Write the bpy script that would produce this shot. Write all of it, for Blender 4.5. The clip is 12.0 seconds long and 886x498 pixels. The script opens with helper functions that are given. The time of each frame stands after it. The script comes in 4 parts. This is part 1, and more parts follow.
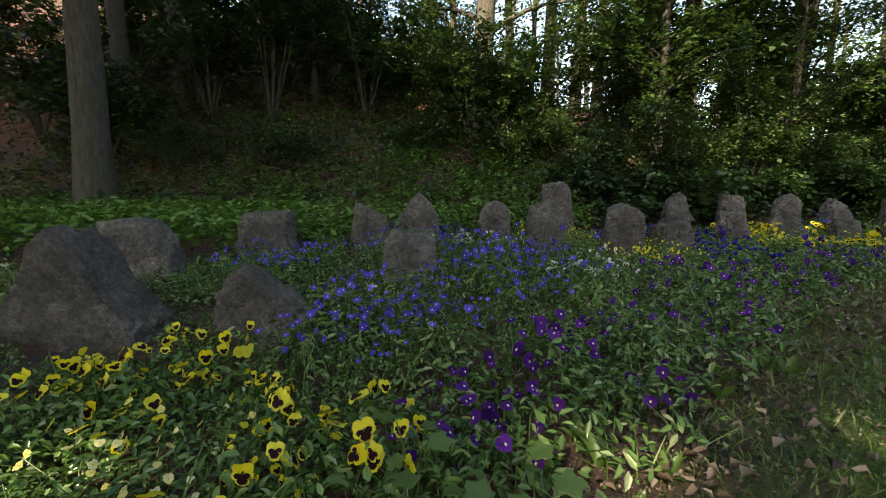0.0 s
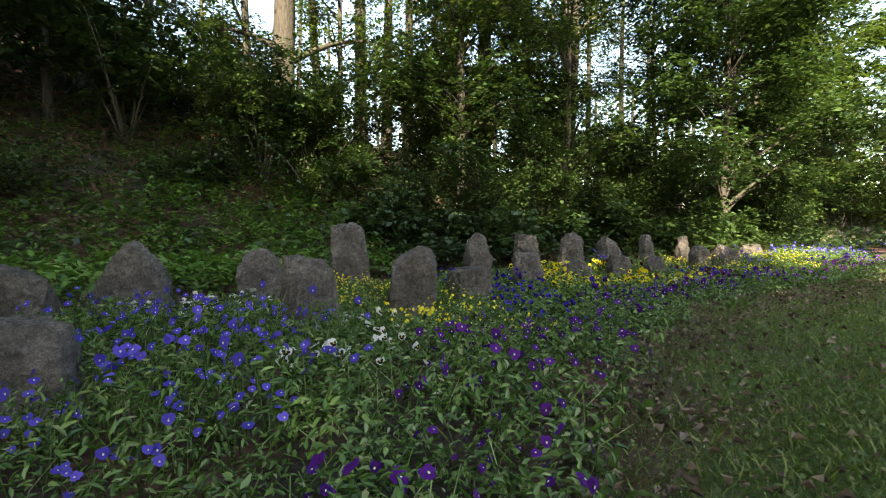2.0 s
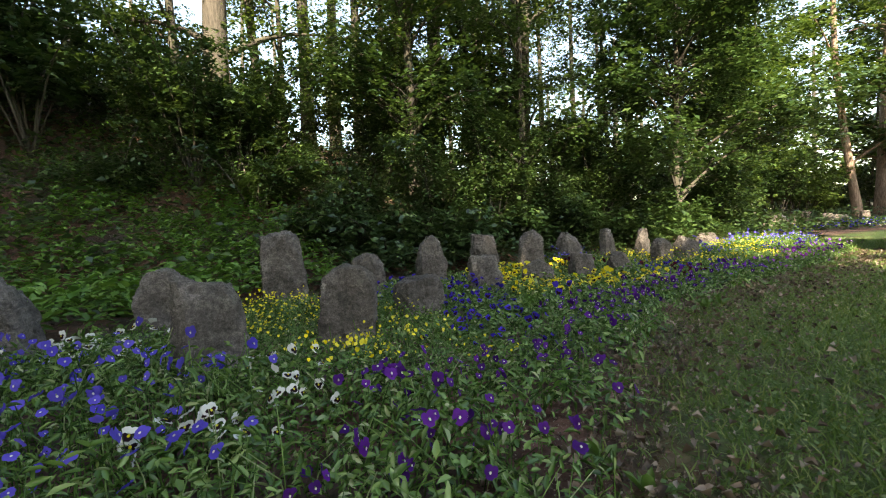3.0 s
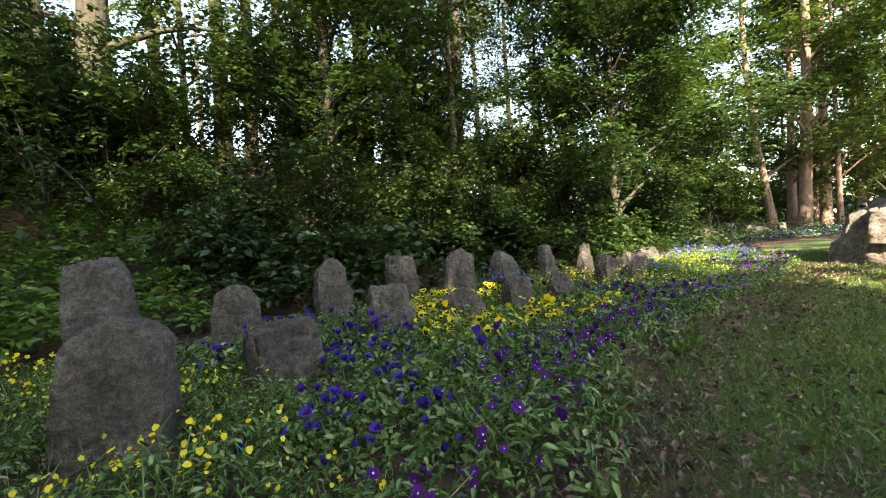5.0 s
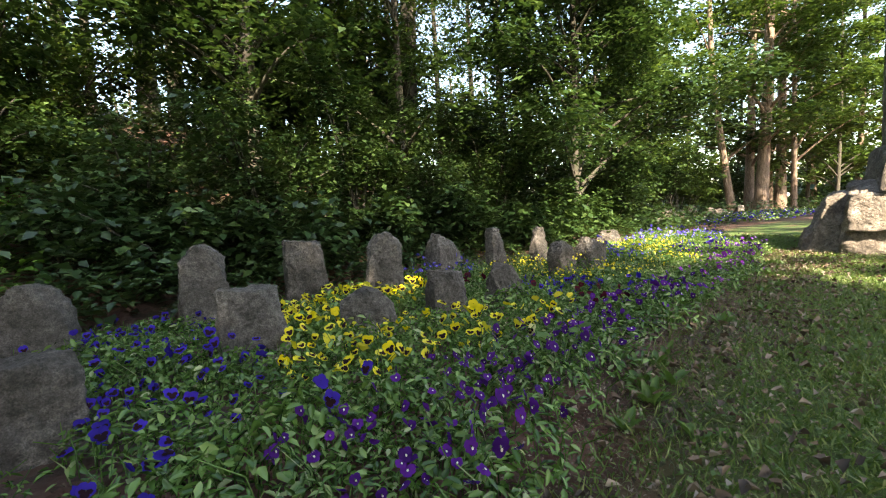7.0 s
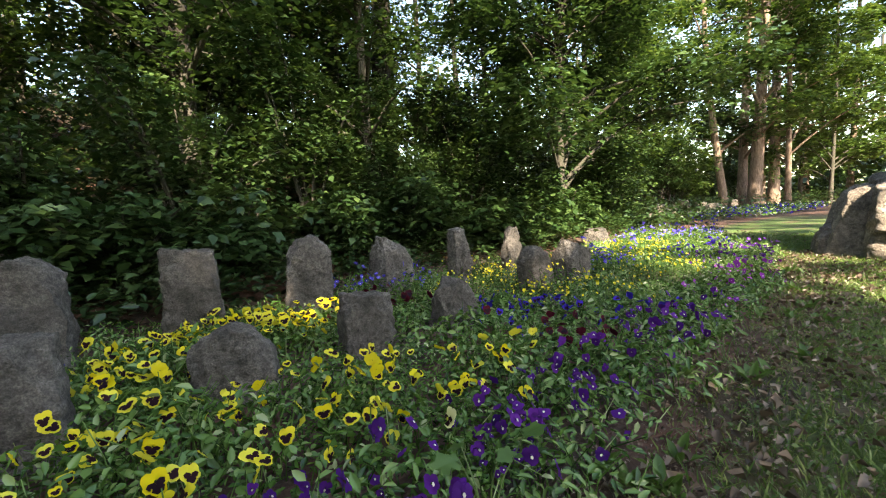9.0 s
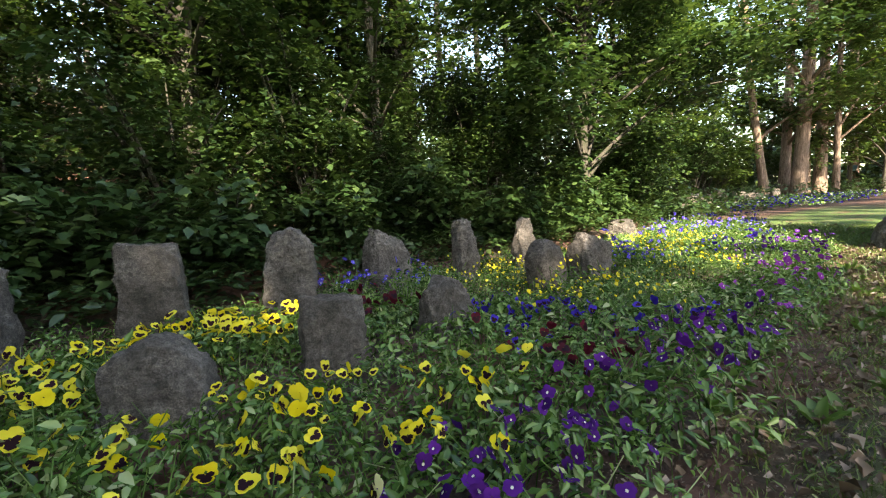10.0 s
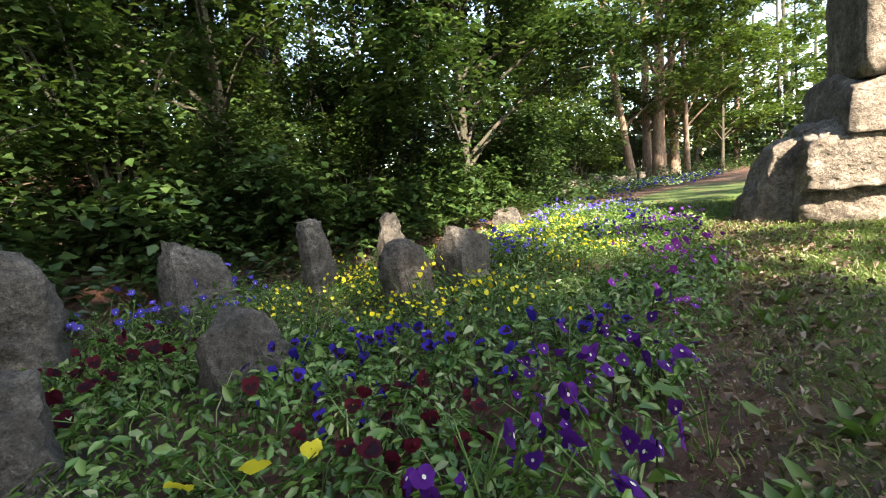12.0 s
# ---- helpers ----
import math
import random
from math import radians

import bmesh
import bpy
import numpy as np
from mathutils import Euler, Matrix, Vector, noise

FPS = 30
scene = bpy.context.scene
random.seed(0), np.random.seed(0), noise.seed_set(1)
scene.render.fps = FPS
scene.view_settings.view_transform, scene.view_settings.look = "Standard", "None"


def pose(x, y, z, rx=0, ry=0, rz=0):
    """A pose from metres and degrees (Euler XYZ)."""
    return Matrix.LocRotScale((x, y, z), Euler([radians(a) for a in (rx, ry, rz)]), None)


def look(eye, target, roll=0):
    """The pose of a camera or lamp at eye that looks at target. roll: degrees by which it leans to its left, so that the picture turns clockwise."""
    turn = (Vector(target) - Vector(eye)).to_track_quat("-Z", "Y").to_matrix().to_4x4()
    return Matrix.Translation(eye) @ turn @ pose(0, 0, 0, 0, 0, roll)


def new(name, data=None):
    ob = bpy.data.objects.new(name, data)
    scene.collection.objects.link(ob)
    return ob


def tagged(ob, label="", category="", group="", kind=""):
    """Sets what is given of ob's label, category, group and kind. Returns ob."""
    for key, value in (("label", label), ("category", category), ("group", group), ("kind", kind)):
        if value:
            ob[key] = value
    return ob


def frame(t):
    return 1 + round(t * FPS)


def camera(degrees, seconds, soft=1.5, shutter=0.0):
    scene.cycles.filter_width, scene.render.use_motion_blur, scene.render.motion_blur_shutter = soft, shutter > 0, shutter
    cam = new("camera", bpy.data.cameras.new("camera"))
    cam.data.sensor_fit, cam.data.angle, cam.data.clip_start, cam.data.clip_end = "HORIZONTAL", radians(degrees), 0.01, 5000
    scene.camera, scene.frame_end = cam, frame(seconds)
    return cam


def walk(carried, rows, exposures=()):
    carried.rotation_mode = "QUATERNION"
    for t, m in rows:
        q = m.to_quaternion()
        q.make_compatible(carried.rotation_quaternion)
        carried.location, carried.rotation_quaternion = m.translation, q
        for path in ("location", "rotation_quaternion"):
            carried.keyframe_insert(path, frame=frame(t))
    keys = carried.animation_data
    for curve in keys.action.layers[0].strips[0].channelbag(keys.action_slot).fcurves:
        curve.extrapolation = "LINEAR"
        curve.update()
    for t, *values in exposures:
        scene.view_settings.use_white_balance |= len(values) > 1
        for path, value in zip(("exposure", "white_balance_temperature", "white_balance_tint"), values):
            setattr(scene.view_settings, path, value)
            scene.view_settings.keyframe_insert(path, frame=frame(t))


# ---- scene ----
cam = camera(91.0, 12.0, soft=1.15)
PATH = [
    (0, (1.113, 0.871, 0.574), (1.049, 2.852, 0.302), 0.2),
    (0.5, (1.194, 1.084, 0.583), (1.265, 3.07, 0.358), -1.7),
    (1, (1.333, 1.299, 0.599), (1.565, 3.278, 0.426), -1.8),
    (1.5, (1.49, 1.471, 0.595), (1.964, 3.41, 0.479), -1.1),
    (2, (1.662, 1.667, 0.594), (2.35, 3.543, 0.503), -0.6),
    (2.5, (1.793, 1.839, 0.615), (2.633, 3.65, 0.506), -2.3),
    (2.7, (1.842, 1.912, 0.628), (2.683, 3.724, 0.526), -3.0),
    (4.3, (2.411, 2.513, 0.612), (3.362, 4.269, 0.501), -1.9),
    (4.5, (2.467, 2.564, 0.613), (3.479, 4.285, 0.497), -2.6),
    (5, (2.622, 2.694, 0.622), (3.696, 4.38, 0.585), -4.1),
    (5.5, (2.825, 2.821, 0.616), (3.886, 4.514, 0.545), -3.3),
    (6, (3.0, 2.944, 0.623), (4.083, 4.624, 0.569), -4.0),
    (6.5, (3.191, 3.069, 0.621), (4.313, 4.718, 0.483), -3.1),
    (7, (3.365, 3.163, 0.627), (4.556, 4.763, 0.48), -3.4),
    (7.2, (3.442, 3.201, 0.628), (4.625, 4.81, 0.522), -3.5),
    (8.8, (4.028, 3.538, 0.643), (5.213, 5.141, 0.478), -3.0),
    (9, (4.079, 3.565, 0.645), (5.297, 5.14, 0.467), -3.4),
    (9.5, (4.241, 3.651, 0.629), (5.418, 5.26, 0.473), -3.7),
    (10, (4.422, 3.727, 0.615), (5.541, 5.372, 0.409), -3.7),
    (10.5, (4.575, 3.807, 0.6), (5.735, 5.429, 0.45), -4.8),
    (11, (4.734, 3.903, 0.568), (6.001, 5.436, 0.359), -3.7),
    (11.5, (4.862, 3.966, 0.558), (6.179, 5.446, 0.285), -4.8),
    (12, (5.047, 4.017, 0.557), (6.494, 5.373, 0.298), -6.9),
]
walk(cam, [(t, look(eye, target, roll)) for t, eye, target, roll in PATH],
     [(0.0, 2.15, 8500, 8), (2.5, 2.55, 8500, 8), (9.0, 2.66, 8100, 7), (12.0, 2.62, 8000, 7)])

# ---- light ----
SUN_WAY = Vector((-0.30, -0.70, 0.64)).normalized()          # towards the sun
world = bpy.data.worlds.new("sky")
scene.world = world
world.use_nodes = True
wn = world.node_tree
wn.nodes.clear()
sky = wn.nodes.new("ShaderNodeTexSky")
sky.sky_type = "NISHITA"
sky.sun_disc = False
sky.sun_elevation = math.asin(SUN_WAY.z)
sky.sun_rotation = math.atan2(SUN_WAY.x, SUN_WAY.y)
back = wn.nodes.new("ShaderNodeBackground")
back.inputs["Strength"].default_value = 0.145
wout = wn.nodes.new("ShaderNodeOutputWorld")
wn.links.new(sky.outputs[0], back.inputs[0])
wn.links.new(back.outputs[0], wout.inputs[0])
sun = new("sun", bpy.data.lights.new("sun", "SUN"))
sun.data.energy, sun.data.angle, sun.data.color = 4.4, radians(0.6), (1.0, 0.94, 0.84)
sun.matrix_world = look(SUN_WAY * 40, (0, 0, 0))

# ---- materials ----
def nodes_of(name):
    m = bpy.data.materials.new(name)
    m.use_nodes = True
    m.node_tree.nodes.clear()
    out = m.node_tree.nodes.new("ShaderNodeOutputMaterial")
    return m, m.node_tree, out


def ramp(nt, source, stops):
    r = nt.nodes.new("ShaderNodeValToRGB")
    e = r.color_ramp.elements
    while len(e) < len(stops):
        e.new(0.5)
    for el, (p, c) in zip(e, stops):
        el.position, el.color = p, (*c, 1)
    nt.links.new(source, r.inputs[0])
    return r.outputs[0]


def noise_of(nt, scale, detail=4.0, rough=0.6, coord=None):
    n = nt.nodes.new("ShaderNodeTexNoise")
    n.inputs["Scale"].default_value, n.inputs["Detail"].default_value, n.inputs["Roughness"].default_value = scale, detail, rough
    if coord is None:
        coord = nt.nodes.new("ShaderNodeTexCoord").outputs["Object"]
    nt.links.new(coord, n.inputs["Vector"])
    return n.outputs["Fac"]


def blend(nt, a, b, fac, mode="MIX"):
    m = nt.nodes.new("ShaderNodeMix")
    m.data_type, m.blend_type = "RGBA", mode
    for k, v in ((0, fac), (6, a), (7, b)):
        if isinstance(v, (int, float)):
            m.inputs[k].default_value = v
        elif isinstance(v, tuple):
            m.inputs[k].default_value = (*v, 1)
        else:
            nt.links.new(v, m.inputs[k])
    return m.outputs[2]


def bumped(nt, height, strength, distance):
    b = nt.nodes.new("ShaderNodeBump")
    b.inputs["Strength"].default_value, b.inputs["Distance"].default_value = strength, distance
    nt.links.new(height, b.inputs["Height"])
    return b.outputs[0]


def leaf_material(name, stops, trans=0.4, rough=0.45, island=True, tint=None):
    """Thin leaves: colour by leaf, gloss on top, light let through."""
    m, nt, out = nodes_of(name)
    if island:
        rnd = nt.nodes.new("ShaderNodeNewGeometry").outputs["Random Per Island"]
    else:
        rnd = nt.nodes.new("ShaderNodeObjectInfo").outputs["Random"]
    col = ramp(nt, rnd, stops)
    col = blend(nt, col, (0.5, 0.5, 0.5), noise_of(nt, 60.0, 2.0), "SOFT_LIGHT")
    p = nt.nodes.new("ShaderNodeBsdfPrincipled")
    p.inputs["Roughness"].default_value = rough
    p.inputs["Specular IOR Level"].default_value = 0.5
    nt.links.new(col, p.inputs["Base Color"])
    t = nt.nodes.new("ShaderNodeBsdfTranslucent")
    nt.links.new(blend(nt, col, tint or (1.0, 0.95, 0.5), 0.8, "MULTIPLY") if trans else col, t.inputs[0])
    mix = nt.nodes.new("ShaderNodeMixShader")
    mix.inputs[0].default_value = trans
    nt.links.new(p.outputs[0], mix.inputs[1])
    nt.links.new(t.outputs[0], mix.inputs[2])
    nt.links.new(mix.outputs[0], out.inputs[0])
    return m


def stone_material(name, dark, light, warm):
    m, nt, out = nodes_of(name)
    co = nt.nodes.new("ShaderNodeTexCoord").outputs["Object"]
    big, fine, speck = noise_of(nt, 5.0, 5.0, 0.65, co), noise_of(nt, 45.0, 6.0, 0.7, co), noise_of(nt, 180.0, 2.0, 0.5, co)
    col = ramp(nt, big, [(0.3, dark), (0.55, warm), (0.75, light)])
    # grain contrast, raised so the colour carries shading the bumps lack
    col = blend(nt, col, ramp(nt, fine, [(0.34, (0.30, 0.30, 0.30)), (0.66, (0.72, 0.72, 0.72))]), 0.8, "OVERLAY")
    col = blend(nt, col, ramp(nt, speck, [(0.35, (0.3, 0.3, 0.3)), (0.65, (0.7, 0.7, 0.7))]), 0.6, "OVERLAY")
    lichen = ramp(nt, noise_of(nt, 9.0, 6.0, 0.7, co), [(0.60, (0, 0, 0)), (0.72, (0.7, 0.7, 0.7))])
    col = blend(nt, col, (0.27, 0.26, 0.24), lichen)
    col = blend(nt, col, ramp(nt, nt.nodes.new("ShaderNodeObjectInfo").outputs["Random"], [(0, (0.42, 0.41, 0.40)), (1, (0.58, 0.58, 0.58))]), 1.0, "OVERLAY")
    p = nt.nodes.new("ShaderNodeBsdfPrincipled")
    p.inputs["Roughness"].default_value = 0.85
    nt.links.new(col, p.inputs["Base Color"])
    mp = nt.nodes.new("ShaderNodeMapping")
    mp.inputs["Scale"].default_value = (1, 1, 1.25)
    nt.links.new(co, mp.inputs[0])
    chisel = noise_of(nt, 26.0, 5.0, 0.75, mp.outputs[0])
    # relief shading painted in: hollows of the chisel bump darker, ridges lighter
    col = blend(nt, col, ramp(nt, chisel, [(0.38, (0.24, 0.24, 0.24)), (0.62, (0.70, 0.70, 0.70))]), 0.8, "OVERLAY")
    nt.links.new(col, p.inputs["Base Color"])
    h = blend(nt, ramp(nt, chisel, [(0, (0, 0, 0)), (1, (1, 1, 1))]), ramp(nt, fine, [(0, (0, 0, 0)), (1, (1, 1, 1))]), 0.55)
    nt.links.new(bumped(nt, h, 1.0, 0.045), p.inputs["Normal"])
    nt.links.new(p.outputs[0], out.inputs[0])
    return m


def bark_material(name, a, b, moss):
    m, nt, out = nodes_of(name)
    co = nt.nodes.new("ShaderNodeTexCoord").outputs["Object"]
    mp = nt.nodes.new("ShaderNodeMapping")
    mp.inputs["Scale"].default_value = (1, 1, 0.18)
    nt.links.new(co, mp.inputs[0])
    streak = noise_of(nt, 28.0, 6.0, 0.7, mp.outputs[0])
    col = ramp(nt, streak, [(0.35, a), (0.65, b)])
    col = blend(nt, col, moss, ramp(nt, noise_of(nt, 3.0, 5.0, 0.7, co), [(0.5, (0, 0, 0)), (0.7, (1, 1, 1))]))
    p = nt.nodes.new("ShaderNodeBsdfPrincipled")
    p.inputs["Roughness"].default_value = 0.9
    nt.links.new(col, p.inputs["Base Color"])
    nt.links.new(bumped(nt, streak, 0.8, 0.03), p.inputs["Normal"])
    nt.links.new(p.outputs[0], out.inputs[0])
    return m


def ground_material():
    """Dark soil with old leaves; where the lawn attribute is set, mossy turf."""
    m, nt, out = nodes_of("soil_and_turf")
    co = nt.nodes.new("ShaderNodeTexCoord").outputs["Object"]
    v = nt.nodes.new("ShaderNodeTexVoronoi")
    v.inputs["Scale"].default_value = 22.0
    nt.links.new(co, v.inputs["Vector"])
    fine = noise_of(nt, 40.0, 6.0, 0.7, co)
    soil = ramp(nt, fine, [(0.3, (0.018, 0.014, 0.010)), (0.7, (0.085, 0.064, 0.048))])
    old = ramp(nt, v.outputs["Color"], [(0.1, (0.05, 0.02, 0.013)), (0.5, (0.11, 0.045, 0.03)), (0.9, (0.19, 0.095, 0.07))])
    wood = blend(nt, soil, old, ramp(nt, noise_of(nt, 1.3, 5.0, 0.65, co), [(0.38, (0, 0, 0)), (0.58, (1, 1, 1))]))
    turf = ramp(nt, fine, [(0.3, (0.035, 0.065, 0.012)), (0.7, (0.10, 0.165, 0.034))])
    at = nt.nodes.new("ShaderNodeAttribute")
    at.attribute_name = "lawn"
    patch = nt.nodes.new("ShaderNodeMath")
    patch.operation = "MULTIPLY"
    nt.links.new(at.outputs["Fac"], patch.inputs[0])
    nt.links.new(ramp(nt, noise_of(nt, 2.2, 5.0, 0.7, co), [(0.36, (0.15, 0.15, 0.15)), (0.5, (1, 1, 1))]), patch.inputs[1])
    col = blend(nt, wood, turf, patch.outputs[0])
    p = nt.nodes.new("ShaderNodeBsdfPrincipled")
    p.inputs["Roughness"].default_value = 0.95
    nt.links.new(col, p.inputs["Base Color"])
    nt.links.new(bumped(nt, fine, 0.8, 0.03), p.inputs["Normal"])
    nt.links.new(p.outputs[0], out.inputs[0])
    return m


def petal_material(name, a, b):
    m = leaf_material(name, [(0.0, a), (1.0, b)], trans=0.3, rough=0.7, island=False, tint=(1, 1, 1))
    for n in m.node_tree.nodes:
        if n.type == "BSDF_PRINCIPLED":
            n.inputs["Specular IOR Level"].default_value = 0.15
    return m


GROUND = ground_material()
STONE = stone_material("weathered_granite", (0.060, 0.053, 0.049), (0.29, 0.26, 0.245), (0.14, 0.123, 0.114))
BOULDER = stone_material("monument_stone", (0.075, 0.062, 0.054), (0.42, 0.36, 0.32), (0.22, 0.18, 0.155))
BARK = bark_material("grey_brown_bark", (0.03, 0.025, 0.02), (0.10, 0.085, 0.07), (0.05, 0.058, 0.03))
PINE = bark_material("reddish_bark", (0.09, 0.055, 0.04), (0.38, 0.27, 0.21), (0.17, 0.125, 0.09))
BED_LEAF = leaf_material("pansy_leaves", [(0, (0.032, 0.08, 0.018)), (0.45, (0.10, 0.20, 0.045)), (0.85, (0.20, 0.315, 0.095)), (1, (0.36, 0.41, 0.22))], 0.25, 0.24)
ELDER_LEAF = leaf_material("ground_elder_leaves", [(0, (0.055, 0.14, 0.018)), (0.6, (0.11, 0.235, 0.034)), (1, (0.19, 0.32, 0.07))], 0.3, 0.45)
SHRUB_LEAF = leaf_material("shrub_leaves", [(0, (0.028, 0.060, 0.018)), (0.6, (0.052, 0.10, 0.030)), (1, (0.095, 0.15, 0.050))], 0.35, 0.34)
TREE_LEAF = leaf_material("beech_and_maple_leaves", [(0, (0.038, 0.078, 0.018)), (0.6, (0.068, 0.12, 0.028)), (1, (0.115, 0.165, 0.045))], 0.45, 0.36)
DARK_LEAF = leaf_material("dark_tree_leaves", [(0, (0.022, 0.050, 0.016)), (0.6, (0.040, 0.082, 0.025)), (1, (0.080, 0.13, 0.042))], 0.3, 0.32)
GRASS_LEAF = leaf_material("grass_blades", [(0, (0.06, 0.115, 0.02)), (0.6, (0.12, 0.20, 0.04)), (1, (0.24, 0.27, 0.09))], 0.3, 0.42)
DRY_LEAF = leaf_material("dry_fallen_leaves", [(0, (0.05, 0.032, 0.022)), (0.5, (0.15, 0.10, 0.07)), (0.8, (0.25, 0.18, 0.135)), (1, (0.36, 0.29, 0.235))], 0.1, 0.7)
STEM = leaf_material("green_stems", [(0, (0.07, 0.13, 0.03)), (1, (0.14, 0.2, 0.06))], 0.1, 0.5)
YELLOW = petal_material("yellow_petal", (0.76, 0.62, 0.015), (0.86, 0.78, 0.10))
CREAM = petal_material("pale_yellow_petal", (0.80, 0.72, 0.22), (0.85, 0.80, 0.45))
BLUE = petal_material("violet_blue_petal", (0.055, 0.04, 0.38), (0.13, 0.10, 0.58))
NAVY = petal_material("deep_blue_petal", (0.022, 0.012, 0.22), (0.06, 0.03, 0.45))
PURPLE = petal_material("purple_petal", (0.04, 0.005, 0.11), (0.12, 0.018, 0.26))
MAGENTA = petal_material("magenta_petal", (0.20, 0.02, 0.26), (0.32, 0.05, 0.40))
WHITE = petal_material("white_petal", (0.72, 0.72, 0.66), (0.80, 0.80, 0.76))
WINE = petal_material("wine_red_petal", (0.045, 0.003, 0.010), (0.09, 0.006, 0.018))
BLOTCH = petal_material("dark_blotch", (0.012, 0.004, 0.012), (0.03, 0.008, 0.012))
EYE = petal_material("pale_eye", (0.75, 0.70, 0.55), (0.85, 0.82, 0.72))

# ---- mesh helpers ----
rng = np.random.default_rng(7)


def raw_mesh(name, verts, quads, mats, index=None, smooth=False):
    """A mesh of quads from arrays."""
    me = bpy.data.meshes.new(name)
    n = len(quads)
    me.vertices.add(len(verts))
    me.vertices.foreach_set("co", np.ascontiguousarray(verts, dtype=np.float32).ravel())
    me.loops.add(4 * n)
    me.loops.foreach_set("vertex_index", np.ascontiguousarray(quads, dtype=np.int32).ravel())
    me.polygons.add(n)
    me.polygons.foreach_set("loop_start", np.arange(0, 4 * n, 4, dtype=np.int32))
    if index is not None:
        me.polygons.foreach_set("material_index", np.ascontiguousarray(index, dtype=np.int32))
    if smooth:
        me.polygons.foreach_set("use_smooth", np.ones(n, dtype=bool))
    for m in mats:
        me.materials.append(m)
    me.update(calc_edges=True)
    return me


def frames_of(normal, spin):
    """Turns (N, 3, 3) whose third column is the normal."""
    n = normal / np.linalg.norm(normal, axis=1, keepdims=True)
    ref = np.where(np.abs(n[:, 2:3]) > 0.95, [[1.0, 0, 0]], [[0, 0, 1.0]])
    a = np.cross(ref, n)
    a /= np.linalg.norm(a, axis=1, keepdims=True)
    b = np.cross(n, a)
    c, s = np.cos(spin)[:, None], np.sin(spin)[:, None]
    return np.stack([c * a + s * b, c * b - s * a, n], 2)


LEAF6 = np.array([(0, 0, 0), (0.5, 0.32, 0.10), (0.36, 0.70, 0.06), (0, 1, -0.12), (-0.36, 0.70, 0.06), (-0.5, 0.32, 0.10)])
CURL6 = np.array([(0, 0, 0.10), (0.42, 0.30, 0.62), (0.22, 0.66, 0.50), (0.06, 1, 0.22), (-0.34, 0.74, 0.30), (-0.36, 0.26, 0.66)])
LEAF4 = np.array([(0, 0, 0), (0.5, 0.45, 0.10), (0, 1, -0.08), (-0.5, 0.45, 0.10)])


def leaves(place, normal, length, width, spin=None, fine=False, form=None):
    """Vertices and quads of many leaves, each folded along its midrib."""
    n = len(place)
    spin = rng.uniform(0, 2 * np.pi, n) if spin is None else spin
    turn = frames_of(normal, spin)
    form = form if form is not None else LEAF6 if fine else LEAF4
    scaled = form[None] * np.stack([width, length, length], 1)[:, None]
    v = np.einsum("nij,nkj->nki", turn, scaled) + place[:, None]
    k = len(form)
    q = np.array([(0, 1, 2, 3), (0, 3, 4, 5)]) if fine else np.array([(0, 1, 2, 3)])
    quads = (np.arange(n) * k)[:, None, None] + q[None]
    return v.reshape(-1, 3), quads.reshape(-1, 4)


def merged(parts):
    verts, quads, at = [], [], 0
    for v, q in parts:
        verts.append(v)
        quads.append(q + at)
        at += len(v)
    return np.concatenate(verts), np.concatenate(quads)


def tube(points, radii, sides=8):
    """A closed-looking tapered tube along points."""
    pts, rad = np.asarray(points, float), np.asarray(radii, float)
    way = np.gradient(pts, axis=0)
    turn = frames_of(way, np.zeros(len(pts)))
    ang = np.linspace(0, 2 * np.pi, sides, endpoint=False)
    ring = np.stack([np.cos(ang), np.sin(ang), 0 * ang], 1)
    v = pts[:, None] + np.einsum("nij,kj->nki", turn, ring) * rad[:, None, None]
    i, k = np.meshgrid(np.arange(len(pts) - 1), np.arange(sides), indexing="ij")
    a, b = i * sides + k, i * sides + (k + 1) % sides
    return v.reshape(-1, 3), np.stack([a, b, b + sides, a + sides], 2).reshape(-1, 4)


def part(name, me, parent, label=""):
    ob = new(name, me)
    ob.parent = parent
    return tagged(ob, label)


# ---- plan ----
EDGE_X = [-4, -1.5, 0.0, 0.9, 1.36, 1.75, 2.39, 3.0, 3.5, 4.2, 4.9, 5.6, 6.55, 7.3, 7.9, 9.3, 10.5, 13]
EDGE_Y = [0.6, 1.0, 1.15, 1.36, 1.68, 2.05, 2.62, 3.12, 3.48, 3.86, 4.08, 4.22, 4.32, 4.42, 4.56, 4.92, 5.8, 7.2]
BACK_X = [-4, -1.0, 0.2, 1.2, 2.2, 3.2, 5.0, 7.5, 9.5, 11, 13]
BACK_Y = [3.2, 3.6, 4.6, 5.2, 6.0, 6.45, 6.6, 6.75, 6.9, 7.2, 7.6]


def edge(x):
    return np.interp(x, EDGE_X, EDGE_Y)


def rear(x):
    return np.interp(x, BACK_X, BACK_Y)


def height(x, y):
    """Level ground, with a wooded bank behind the bed that is highest to the west and runs out to the east."""
    x, y = np.asarray(x, float), np.asarray(y, float)
    foot = 6.9 + 0.55 * np.clip(x - 10.5, 0, 30) + 0.22 * np.clip(1 - x, 0, 6)
    top = np.interp(x, [-12, -4, 2, 7, 11, 18, 30], [11.0, 8.5, 5.6, 4.4, 2.8, 1.2, 0.6])
    run = np.clip(y - foot, 0, None)
    rise = top * (1 - np.exp(-((run / 8.5) ** 1.3)))
    rough = 0.05 * np.sin(1.7 * x + 0.6 * y) * np.sin(1.3 * y - 0.4 * x) + 0.03 * np.sin(4.1 * x) * np.sin(3.7 * y)
    dip = 0.20 * np.exp(-(((x - 0.1) / 1.15) ** 2 + ((y - 2.0) / 1.15) ** 2))
    return rise - dip + rough * np.clip(run, 0.12, 1.5)


